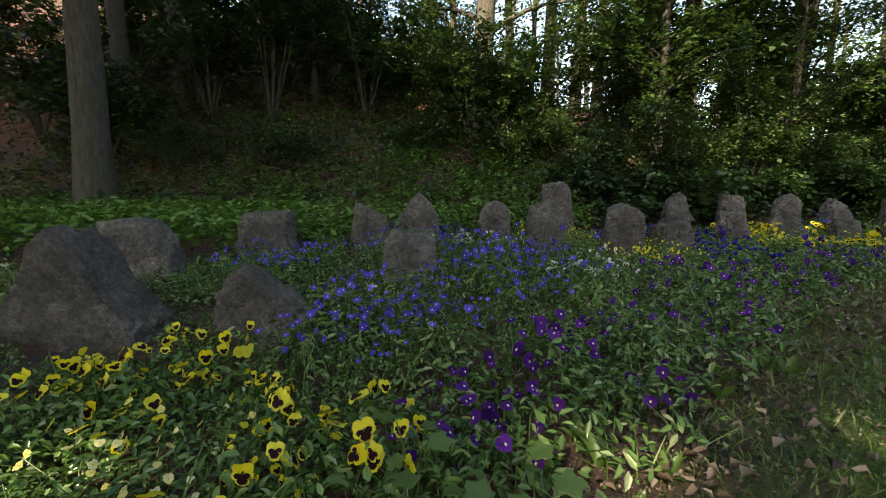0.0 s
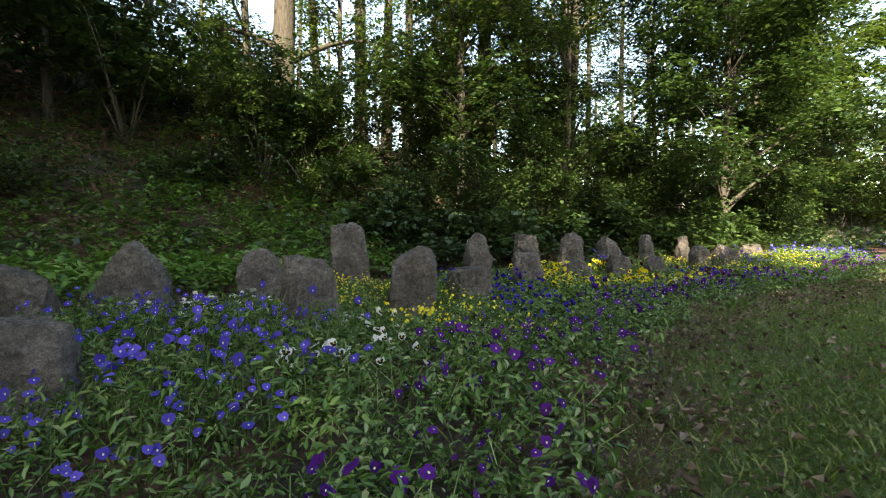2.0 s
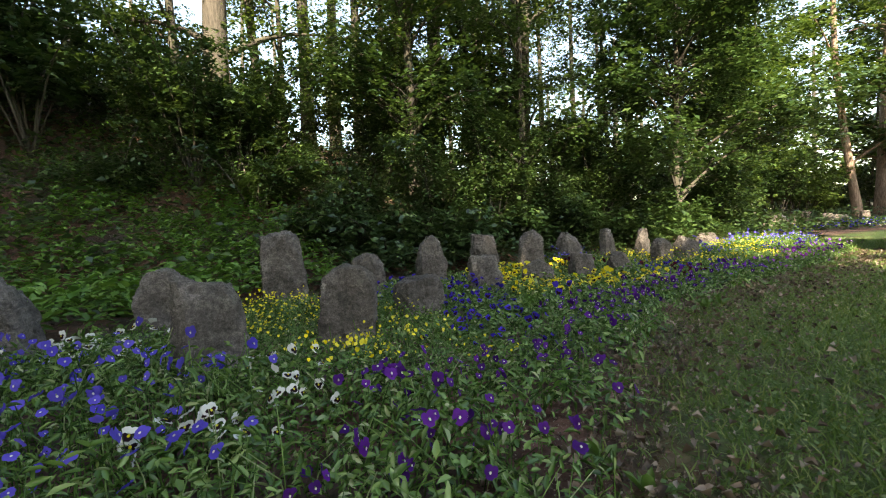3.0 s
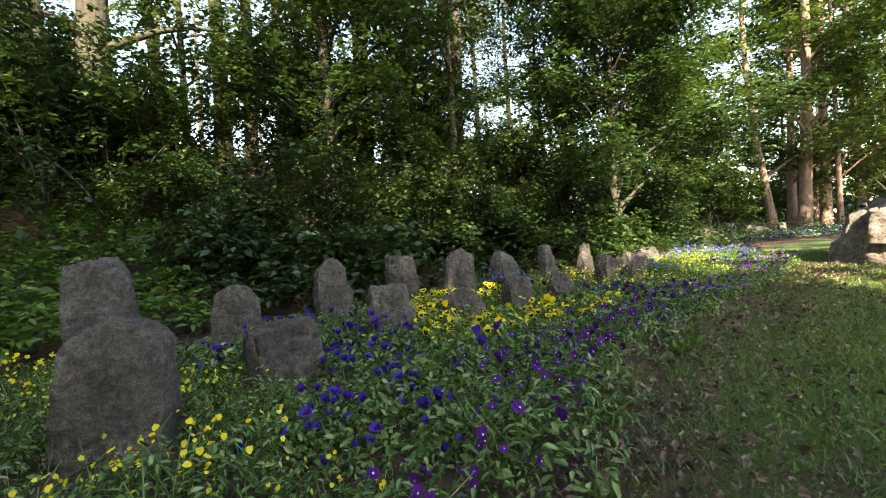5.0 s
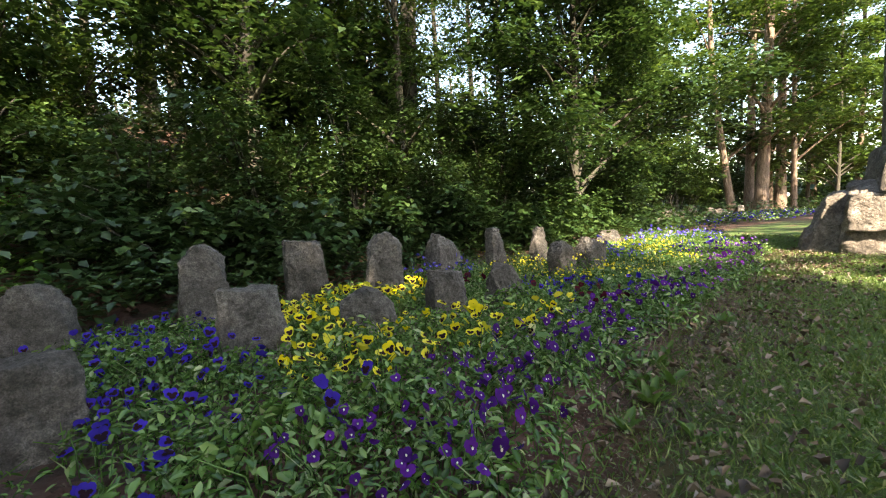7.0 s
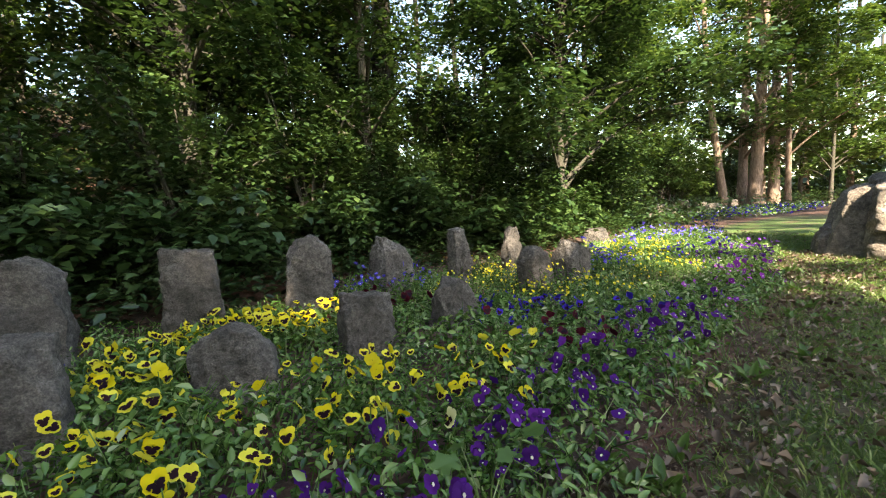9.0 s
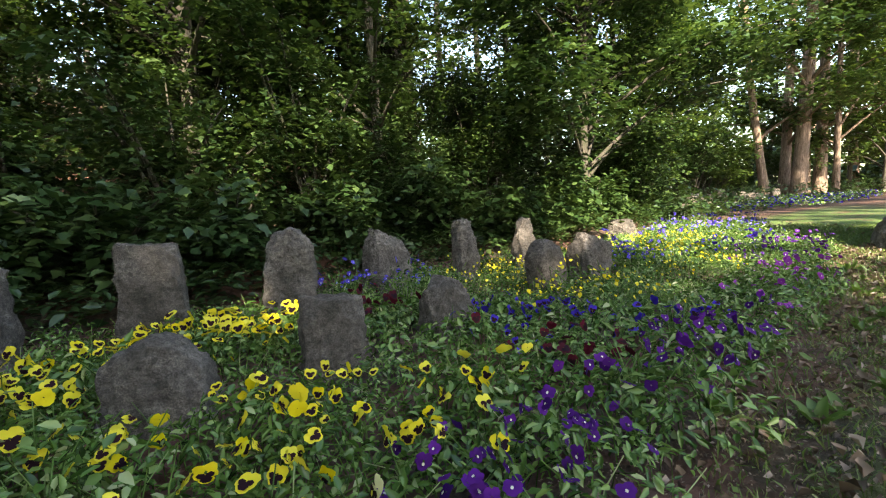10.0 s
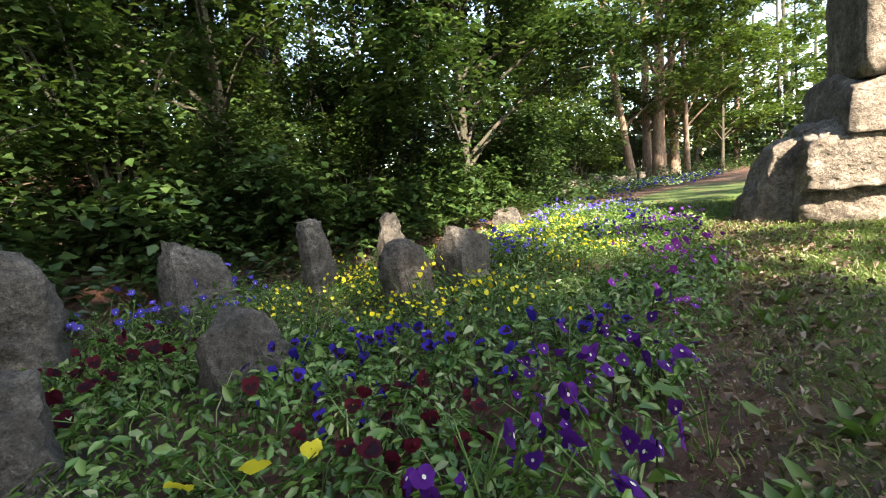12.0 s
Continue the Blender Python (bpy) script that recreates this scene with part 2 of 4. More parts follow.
def lay(x, y, up=0.0):
    return np.stack([x, y, height(x, y) + up], -1)


# ---- ground ----
def build_ground():
    xs = np.concatenate([np.linspace(-90, -8, 14)[:-1], np.arange(-8, 15, 0.14), np.linspace(15, 120, 34)])
    ys = np.concatenate([np.linspace(-80, -2, 14)[:-1], np.arange(-2, 11, 0.14), np.linspace(11, 110, 36)])
    gx, gy = np.meshgrid(xs, ys, indexing="ij")
    v = lay(gx, gy).reshape(-1, 3)
    v[:, 2] += 0.006 * rng.standard_normal(len(v)) * (np.abs(v[:, 0] - 3) < 10)
    i, k = np.meshgrid(np.arange(len(xs) - 1), np.arange(len(ys) - 1), indexing="ij")
    a = i * len(ys) + k
    me = raw_mesh("ground", v, np.stack([a, a + len(ys), a + len(ys) + 1, a + 1], 2).reshape(-1, 4), [GROUND], smooth=True)
    lawn = np.clip((edge(v[:, 0]) - 0.12 - v[:, 1]) / 0.35, 0, 1) * np.clip((17 - v[:, 0]) / 2, 0, 1)
    att = me.attributes.new("lawn", "FLOAT", "POINT")
    att.data.foreach_set("value", lawn.astype(np.float32))
    tagged(new("ground", me), "dark woodland soil with old leaves beside mossy turf", "ground", kind="structure")


build_ground()

# ---- standing stones ----
# place, width, depth, height, turn, tilt, form: 0 flat top, 1 rounded, 2 peaked, 3 slanted
STONES = [
    (-0.60, 2.76, 0.66, 0.36, 0.50, 4, 0, 4), (-0.98, 3.62, 0.56, 0.30, 0.38, 5, 3, 1), (0.24, 2.80, 0.42, 0.28, 0.36, 4, 0, 5),
    (-0.36, 4.20, 0.42, 0.26, 0.40, 0, 0, 0), (0.38, 4.45, 0.30, 0.20, 0.46, 0, 4, 3), (0.74, 5.00, 0.44, 0.24, 0.53, -8, -5, 2),
    (0.83, 3.46, 0.32, 0.22, 0.34, 4, 0, 0), (1.49, 5.26, 0.32, 0.20, 0.46, -4, 0, 1), (1.79, 4.20, 0.27, 0.24, 0.44, 20, 0, 0),
    (2.29, 6.05, 0.36, 0.26, 0.64, -6, -3, 0), (2.45, 4.46, 0.31, 0.20, 0.45, -14, 5, 1), (3.01, 6.00, 0.32, 0.22, 0.42, -10, 0, 1),
    (3.07, 4.92, 0.34, 0.26, 0.285, 12, 0, 0), (3.78, 6.28, 0.28, 0.24, 0.54, -8, 0, 1), (4.42, 6.26, 0.29, 0.20, 0.52, -10, 0, 0),
    (3.81, 5.22, 0.28, 0.18, 0.36, -6, 0, 0), (5.08, 6.31, 0.29, 0.20, 0.54, -20, 4, 1), (5.75, 6.39, 0.28, 0.24, 0.48, 6, 3, 3),
    (4.41, 5.28, 0.30, 0.20, 0.26, -20, 0, 1), (4.975, 5.32, 0.25, 0.16, 0.285, -8, 0, 0), (5.56, 5.41, 0.25, 0.18, 0.27, 0, 0, 1),
    (6.48, 6.45, 0.16, 0.14, 0.48, 0, 0, 0), (6.96, 6.28, 0.18, 0.13, 0.46, 0, 0, 1), (6.42, 5.55, 0.22, 0.16, 0.36, 0, -4, 1),
    (6.90, 5.62, 0.28, 0.20, 0.37, 4, 6, 3), (9.4, 7.0, 0.36, 0.26, 0.26, 10, 0, 1),
]
STONE_WORDS = ("flat-topped grey granite marker stone among pansies", "round-topped grey granite marker stone among pansies",
               "pointed dark grey granite stone among pansies", "slant-topped grey granite marker stone among pansies", "large pointed brown-grey granite stone beside yellow pansies",
               "peaked grey granite stone with a pale broken top")


def stone_mesh(name, w, d, h, form, seed, material, cuts=22, rough=1.0):
    r = np.random.default_rng(seed)
    bm = bmesh.new()
    bmesh.ops.create_cube(bm, size=2.0)
    bmesh.ops.subdivide_edges(bm, edges=bm.edges[:], cuts=cuts, use_grid_fill=True)
    slopes, peak = r.uniform(-0.16, 0.16), r.uniform(-0.3, 0.3)
    chips = []
    for k in range(10):
        n = Vector((r.uniform(-1, 1), r.uniform(-1, 1), r.uniform(-0.2, 0.9) if k < 6 else r.uniform(0.7, 1.2))).normalized()
        chips.append((n, r.uniform(1.18, 1.42) if k < 6 else r.uniform(1.20, 1.38)))
    off = Vector(r.uniform(-50, 50, 3))
    for v in bm.verts:
        p = v.co.copy()
        ball = p.normalized() * 1.25
        p = p.lerp(ball, 0.06)
        up = (p.z + 1) / 2
        for n, lim in chips:
            over = p.dot(n) - lim
            if over > 0:
                p -= n * over
        if form == 1:
            p.z -= 0.30 * max(up, 0) ** 2 * p.x * p.x
        elif form == 2:
            p.z -= 0.55 * max(up, 0) ** 2 * abs(p.x - peak)
        elif form == 4:
            p.z -= 1.25 * max(up, 0) ** 1.4 * abs(p.x + 0.05)
        elif form == 5:
            p.z -= 0.55 * max(up, 0) ** 1.6 * abs(p.x + 0.45)
        elif form == 3:
            p.z -= 0.34 * max(up, 0) ** 2 * (0.5 + 0.5 * p.x if slopes > 0 else 0.5 - 0.5 * p.x)
        else:
            p.z -= 0.10 * max(up, 0) ** 2 * (p.x * slopes * 6)
        p.x *= 1.03 - 0.12 * up
        p.y *= 1.05 - 0.22 * up
        q = Vector((p.x * w / 2, p.y * d / 2, (p.z + 1) / 2 * (h + 0.12) - 0.12))
        size = (w + d + h) / 3 * rough
        q += v.co.normalized() * size * (0.060 * noise.noise(q * (2.2 / size) + off) + 0.040 * noise.noise(q * (6 / size) + off))
        ridged = abs(noise.noise(q * 22 + off))
        q += v.co.normalized() * 0.036 * size * (noise.noise(q * 34 + off) + 0.6 * noise.noise(Vector((q.x, q.y, q.z * 2.0)) * 60 + off) - 1.1 * ridged)
        v.co = q
    me = bpy.data.meshes.new(name)
    for f in bm.faces:
        f.smooth = True
    bm.to_mesh(me)
    bm.free()
    me.materials.append(material)
    return me


for n, (x, y, w, d, h, turn, tilt, form) in enumerate(STONES):
    ob = new("marker_stone", stone_mesh("marker_stone", w, d, h, form, 100 + n, STONE))
    ob.matrix_world = pose(x, y, float(height(x, y)), 0, tilt, turn)
    tagged(ob, STONE_WORDS[form], "stone", "standing marker stones")

FAR_STONES = [(16.4, 9.5, 0.62, 0.46), (17.3, 9.55, 0.36, 0.40), (17.9, 9.5, 0.42, 0.5), (18.7, 9.3, 0.52, 0.42), (19.2, 9.2, 0.6, 0.36), (20.4, 9.0, 0.3, 0.42), (14.2, 8.6, 0.4, 0.25)]
for n, (x, y, w, h) in enumerate(FAR_STONES):
    ob = new("marker_stone", stone_mesh("marker_stone", w, w * 0.8, h, n % 2, 300 + n, BOULDER, 7))
    ob.matrix_world = pose(x, y, float(height(x, y)), 0, 0, 40)
    tagged(ob, "sunlit pale granite marker stone on a further bed", "stone", "stones on the further bed")

# ---- stone monument on the lawn ----
def build_monument():
    """Rough base boulders, a dressed block on them and a square pillar."""
    top = new("stone_monument")
    top.matrix_world = pose(9.04, 4.16, 0, 0, 0, -75)
    tagged(top, "tall monument of stacked rough granite blocks on the lawn", "monument")
    # place, width, depth, height, form, lean
    rows = [(0.24, 0.62, 0.0, 0.62, 1.0, 0.40, 0, 0), (0.80, 0.60, 0.0, 0.52, 1.05, 0.42, 0, 0), (0.50, 0.66, 0.36, 1.06, 1.12, 0.40, 0, 0), (-0.10, 0.80, 0.0, 0.44, 0.95, 0.66, 1, 13),
            (-0.22, 0.72, 0.0, 0.34, 0.60, 0.30, 1, 8), (1.55, 0.72, 0.0, 1.0, 1.2, 0.76, 0, 0), (0.6, 1.75, 0.0, 1.3, 1.1, 0.72, 1, 0)]
    for n, (x, y, z, w, d, h, form, lean) in enumerate(rows):
        b = part("boulder", stone_mesh("boulder", w, d, h, form, 400 + n, BOULDER, 22, 0.75), top)
        b.matrix_basis = pose(x, y, z, 0, lean, 0)
    for n, (name, x, y, z, w, d, h) in enumerate((("step_block", 0.96, 0.92, 0.73, 1.5, 1.55, 0.38), ("pillar", 0.89, 0.82, 1.09, 1.12, 1.12, 2.6))):
        b = part(name, stone_mesh(name, w, d, h, 0, 410 + n, BOULDER, 22, 0.2), top)
        b.matrix_basis = pose(x, y, z)


build_monument()

WEED_LEAF = leaf_material("weed_leaves", [(0, (0.06, 0.13, 0.025)), (1, (0.12, 0.21, 0.05))], 0.35, 0.4)

# ---- trees and shrubs ----
def crown_sprays(centres, radii, count, squash=0.7, lift=1.0):
    """Leaf places and normals: flat, slightly drooping sprays of leaves in clumps round the centres."""
    per = 12
    m = max(count // per, 1)
    k = rng.integers(0, len(centres), m)
    way = rng.standard_normal((m, 3))
    way /= np.linalg.norm(way, axis=1, keepdims=True)
    way[:, 2] *= squash
    start = centres[k] + way * (radii[k] * rng.uniform(0.1, 0.95, m) ** 0.6)[:, None]
    ang = np.arctan2(way[:, 1], way[:, 0]) + rng.normal(0, 0.6, m)
    out = np.stack([np.cos(ang), np.sin(ang), rng.normal(-0.12, 0.18, m)], 1)
    side = np.stack([-np.sin(ang), np.cos(ang), rng.normal(0, 0.15, m)], 1)
    long = rng.uniform(0.35, 0.75, m) * (0.25 + 0.55 * radii[k])
    u = np.linspace(0, 1, per)[None]
    w = (1 - 0.6 * u) * 0.33 * np.where(np.arange(per) % 2, 1, -1)[None] + rng.normal(0, 0.06, (m, per))
    p = start[:, None] + out[:, None] * (u * long[:, None])[..., None] + side[:, None] * (w * long[:, None])[..., None]
    p[..., 2] += rng.normal(0, 0.035, (m, per)) - 0.28 * long[:, None] * u ** 2
    nrm = rng.standard_normal((m, per, 3)) * 0.42 + out[:, None] * 0.3
    nrm[..., 2] = np.abs(nrm[..., 2]) + lift
    return p.reshape(-1, 3), nrm.reshape(-1, 3)


def leaf_normals(n, lift=1.0):
    v = rng.standard_normal((n, 3)) * 0.62
    v[:, 2] = np.abs(v[:, 2]) + lift
    return v


def wood_mesh(base, dia, tall, lean, limbs, reach, material, low=0.35, sides=9):
    """A tapered, slightly bent trunk with limbs; returns the mesh and the limb ends."""
    s = np.linspace(0, 1, 9)
    bend = rng.normal(0, 0.018 * tall, 2)
    pts = np.stack([lean[0] * tall * s + bend[0] * np.sin(3 * s), lean[1] * tall * s + bend[1] * np.sin(2.4 * s), tall * s - 0.25], 1)
    rad = dia / 2 * (1 - 0.72 * s) * (1 + 0.22 * np.exp(-s * 26))
    parts, ends = [tube(pts, rad, sides)], []
    for _ in range(limbs):
        a = rng.uniform(low, 0.95)
        root = np.array([np.interp(a, s, pts[:, c]) for c in range(3)])
        ang, long = rng.uniform(0, 2 * np.pi), reach * rng.uniform(0.5, 1.0) * (1.15 - 0.6 * a)
        u = np.linspace(0, 1, 6)[:, None]
        tip = np.array([np.cos(ang), np.sin(ang), rng.uniform(0.1, 0.7)]) * long
        line = root + tip * u + np.array([0, 0, 0.12 * long]) * np.sin(np.pi * u)
        parts.append(tube(line, np.linspace(dia * 0.16 * (1.1 - a) + 0.012, 0.006, 6), 5))
        ends += [line[3], line[4], line[5]]
    v, q = merged(parts)
    return raw_mesh("trunk", v, q, [material], smooth=True), np.array(ends)


def tree(x, y, dia, tall, lean=(0, 0), limbs=9, reach=2.2, leaf=TREE_LEAF, count=4000, size=0.085, low=0.35, bark=BARK, clump=0.75, label="", name="tree"):
    top = new(name)
    top.matrix_world = pose(x, y, float(height(x, y)))
    me, ends = wood_mesh((x, y), dia, tall, lean, limbs, reach, bark, low)
    part("trunk", me, top)
    if count:
        p, nrm = crown_sprays(ends, rng.uniform(0.5, 1.15, len(ends)) * clump, count)
        big = rng.uniform(0.6, 1.3, len(p)) * size
        v, q = leaves(p, nrm, big, big * 0.62)
        part("crown", raw_mesh("crown", v, q, [leaf]), top)
    return tagged(top, label or "tall broad-leaved tree with a grey-brown trunk on the wooded bank", "tree")


def shrub(x, y, wide, tall, count, size=0.07, leaf=SHRUB_LEAF, label="dense leafy green shrub at the foot of the bank"):
    top = new("shrub")
    top.matrix_world = pose(x, y, float(height(x, y)))
    parts, ends = [], []
    for _ in range(11):
        ang, out = rng.uniform(0, 2 * np.pi), rng.uniform(0.25, 1.0) * wide
        u = np.linspace(0, 1, 6)[:, None]
        tip = np.array([np.cos(ang) * out, np.sin(ang) * out, tall * rng.uniform(0.45, 1.0)])
        line = tip * u * np.array([1, 1, 1]) + np.array([0, 0, 0.15 * tall]) * np.sin(np.pi * u) + np.array([0, 0, -0.1])
        parts.append(tube(line, np.linspace(0.022, 0.005, 6), 5))
        ends += list(line[2:])
    v, q = merged(parts)
    part("trunk", raw_mesh("trunk", v, q, [BARK], smooth=True), top)
    ends = np.array(ends)
    p, nrm = crown_sprays(ends, rng.uniform(0.18, 0.5, len(ends)) * (0.55 + 0.3 * wide), count, lift=0.8)
    p[:, 2] = np.maximum(p[:, 2], 0.03)
    big = rng.uniform(0.6, 1.35, len(p)) * size
    v, q = leaves(p, nrm, big, big * 0.64)
    part("foliage", raw_mesh("foliage", v, q, [leaf]), top)
    return tagged(top, label, "shrub", "shrubs along the bank")


# trunks on the bank: place, diameter, height, lean
for x, y, dia, tall, lx, ly, n in (
        (-4.35, 7.3, 0.50, 13, -0.04, 0.0, 2500), (-6.4, 10.9, 0.42, 14, -0.01, 0, 2500), (-5.7, 12.0, 0.40, 14, 0, 0, 2500), (-4.1, 12.6, 0.45, 15, -0.01, 0, 3000),
        (-8.2, 15.2, 0.30, 13, 0, 0, 2500), (-2.5, 12.2, 0.17, 9, 0, 0, 2500), (1.67, 12.9, 0.57, 15, 0.01, 0, 5000), (1.03, 13.2, 0.20, 11, 0, 0, 4000),
        (6.97, 12.9, 0.46, 14, -0.02, 0, 5500), (8.97, 11.9, 0.46, 14, 0.05, 0, 5500), (9.0, 14.2, 0.40, 15, 0.03, 0, 5000), (4.73, 15.1, 0.34, 14, 0, 0, 5500),
        (7.27, 13.7, 0.40, 14, -0.03, 0, 5000), (5.9, 16.7, 0.37, 14, 0.01, 0, 5000), (11.5, 15.5, 0.40, 14, 0, 0, 5000), (11.6, 16.9, 0.22, 12, 0, 0, 4500),
        (13.4, 16.5, 0.26, 13, 0, 0, 4500), (6.5, 13.2, 0.40, 14, 0.02, 0, 3500), (4.4, 17.8, 0.5, 15, 0, 0, 4500), (15.7, 16.9, 0.29, 13, 0, 0, 4500),
        (17.8, 17.7, 0.28, 13, 0, 0, 4500), (2.9, 16.0, 0.3, 13, 0, 0, 4500), (14.2, 13.2, 0.28, 13, 0, 0, 4500)):
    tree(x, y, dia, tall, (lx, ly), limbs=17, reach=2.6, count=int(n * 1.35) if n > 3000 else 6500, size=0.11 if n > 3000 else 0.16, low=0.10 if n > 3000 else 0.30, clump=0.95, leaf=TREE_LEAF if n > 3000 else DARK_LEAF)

# sunlit reddish trunks by the further bed
for x, y, dia, tall, lx in ((23.6, 9.4, 0.46, 16, 0.04), (23.9, 9.9, 0.36, 15, 0.09), (23.0, 10.1, 0.30, 14, -0.01), (25.0, 8.7, 0.22, 13, 0.0), (26.3, 9.5, 0.42, 16, 0.06), (29.3, 10.8, 0.34, 15, 0), (34.0, 10.2, 0.45, 16, 0), (35.2, 8.6, 0.32, 15, 0)):
    tree(x, y, dia, tall, (lx, 0), limbs=16, reach=3.2, count=9000, size=0.18, low=0.14, bark=PINE, clump=1.0, label="tall sunlit tree with reddish bark by the further bed")

# the dense dark trees beside the bed
tree(5.0, 9.7, 0.22, 8.5, (0.0, 0), limbs=30, reach=2.3, leaf=DARK_LEAF, count=13000, size=0.11, low=0.14, clump=0.75, label="dark green young tree with a dark trunk behind the stones")
tree(9.9, 7.95, 0.13, 7.5, (0.0, 0), limbs=46, reach=2.6, leaf=DARK_LEAF, count=46000, size=0.10, low=0.10, clump=0.72, label="dense dark green young tree with low branches by the bed")
tree(12.2, 9.6, 0.18, 10.0, (0.0, 0), limbs=34, reach=2.6, leaf=DARK_LEAF, count=26000, size=0.10, low=0.10, clump=0.8, label="dense leafy young tree with a slim trunk on the bank")
tree(15.4, 10.9, 0.2, 12.0, (0.0, 0), limbs=30, reach=2.9, leaf=TREE_LEAF, count=20000, size=0.12, low=0.10, clump=0.95, label="leafy young tree with a slim trunk by the further bed")
tree(7.3, 9.4, 0.16, 6.5, (0.0, 0), limbs=22, reach=2.1, leaf=SHRUB_LEAF, count=10000, size=0.085, low=0.14, clump=0.55, label="leafy young tree with a slim trunk on the bank")

for x, y, wide, tall, n in ((4.7, 8.0, 0.9, 1.7, 5500), (5.9, 8.3, 1.0, 2.3, 7500), (6.9, 8.0, 0.8, 1.3, 5000), (3.6, 8.4, 0.8, 1.2, 4000), (8.2, 8.3, 1.0, 1.9, 6500),
                            (2.2, 9.3, 1.0, 1.4, 4500), (0.4, 9.6, 1.1, 1.2, 4000), (-2.2, 9.4, 1.2, 1.2, 4000), (11.2, 8.3, 0.9, 1.3, 5000), (13.0, 9.0, 1.0, 1.5, 5000),
                            (4.6, 10.4, 1.2, 2.2, 6000), (8.9, 10.6, 1.2, 2.4, 6000), (-4.8, 9.8, 1.3, 1.3, 3500), (10.6, 11.6, 1.3, 2.6, 6000), (14.4, 12.0, 1.3, 2.4, 6000), (2.6, 11.6, 1.2, 1.6, 4000)):
    shrub(x, y, wide, tall, n)

for k in range(11):
    x = 2.9 + 0.72 * k
    shrub(x + rng.uniform(-0.2, 0.2), 7.45 + rng.uniform(0, 0.45) + 0.1 * max(0, k - 6), 0.62, rng.uniform(0.6, 1.0), 2300, 0.09, DARK_LEAF, "low dark green leafy bush behind the stones")

# more growth up the bank
for _ in range(30):
    x = rng.uniform(-3.0, 17.0)
    y = rng.uniform(9.6, 15.0) + 0.35 * max(0.0, x - 10)
    if abs(x - 9.9) + abs(y - 7.9) > 1.5:
        shrub(x, y, rng.uniform(0.9, 1.5), rng.uniform(1.4, 3.4), 3700, 0.092, (SHRUB_LEAF, TREE_LEAF, DARK_LEAF)[int(rng.integers(0, 3))], "leafy green undergrowth bush on the wooded bank")
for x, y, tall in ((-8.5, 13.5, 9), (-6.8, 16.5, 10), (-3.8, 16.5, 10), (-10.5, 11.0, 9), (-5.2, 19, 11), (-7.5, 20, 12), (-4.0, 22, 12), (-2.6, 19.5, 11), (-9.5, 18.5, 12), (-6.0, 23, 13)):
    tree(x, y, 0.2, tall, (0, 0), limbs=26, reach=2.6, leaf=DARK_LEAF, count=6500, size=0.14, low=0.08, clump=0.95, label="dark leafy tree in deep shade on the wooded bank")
for x, y, tall, n in ((5.0, 11.2, 8, 8500), (9.4, 12.8, 9, 8500), (13.0, 12.4, 9, 8500), (17.5, 13.0, 12, 9000), (20.5, 12.0, 13, 10000), (21.6, 13.2, 13, 9000), (30.5, 9.6, 13, 9000), (34.0, 6.4, 13, 9000), (3.2, 14.0, 9, 8000), (7.0, 11.0, 7, 8500), (26, 15, 11, 9000), (31, 13.0, 11, 9000), (38, 11, 12, 9000), (39, 6, 12, 9000), (34, 3.4, 12, 9000), (29.0, 8.2, 10, 9000), (24.5, 14.5, 10, 9000)):
    tree(x, y, 0.17, tall, (0, 0), limbs=24, reach=2.4, leaf=TREE_LEAF, count=n, size=0.10 if x < 20 else 0.17, low=0.1, clump=0.8, label="leafy young broad-leaved tree with a slim trunk")

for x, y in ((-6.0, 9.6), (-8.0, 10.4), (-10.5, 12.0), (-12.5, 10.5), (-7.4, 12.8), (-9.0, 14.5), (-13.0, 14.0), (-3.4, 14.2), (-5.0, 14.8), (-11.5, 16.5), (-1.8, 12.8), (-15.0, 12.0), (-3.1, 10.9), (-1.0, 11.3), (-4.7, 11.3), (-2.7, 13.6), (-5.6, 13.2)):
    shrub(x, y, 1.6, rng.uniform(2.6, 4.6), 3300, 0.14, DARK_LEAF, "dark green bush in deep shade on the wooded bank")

for x, y in ((13.6, 10.4), (15.2, 12.2), (16.6, 11.4), (18.0, 11.6), (19.3, 11.0), (20.6, 11.2), (22.0, 11.4), (23.8, 11.6), (25.4, 10.6)):
    shrub(x, y, 1.3, rng.uniform(1.8, 3.0), 4200, 0.11, (DARK_LEAF, TREE_LEAF)[int(rng.integers(0, 2))], "leafy bush in front of the sunlit trunks")

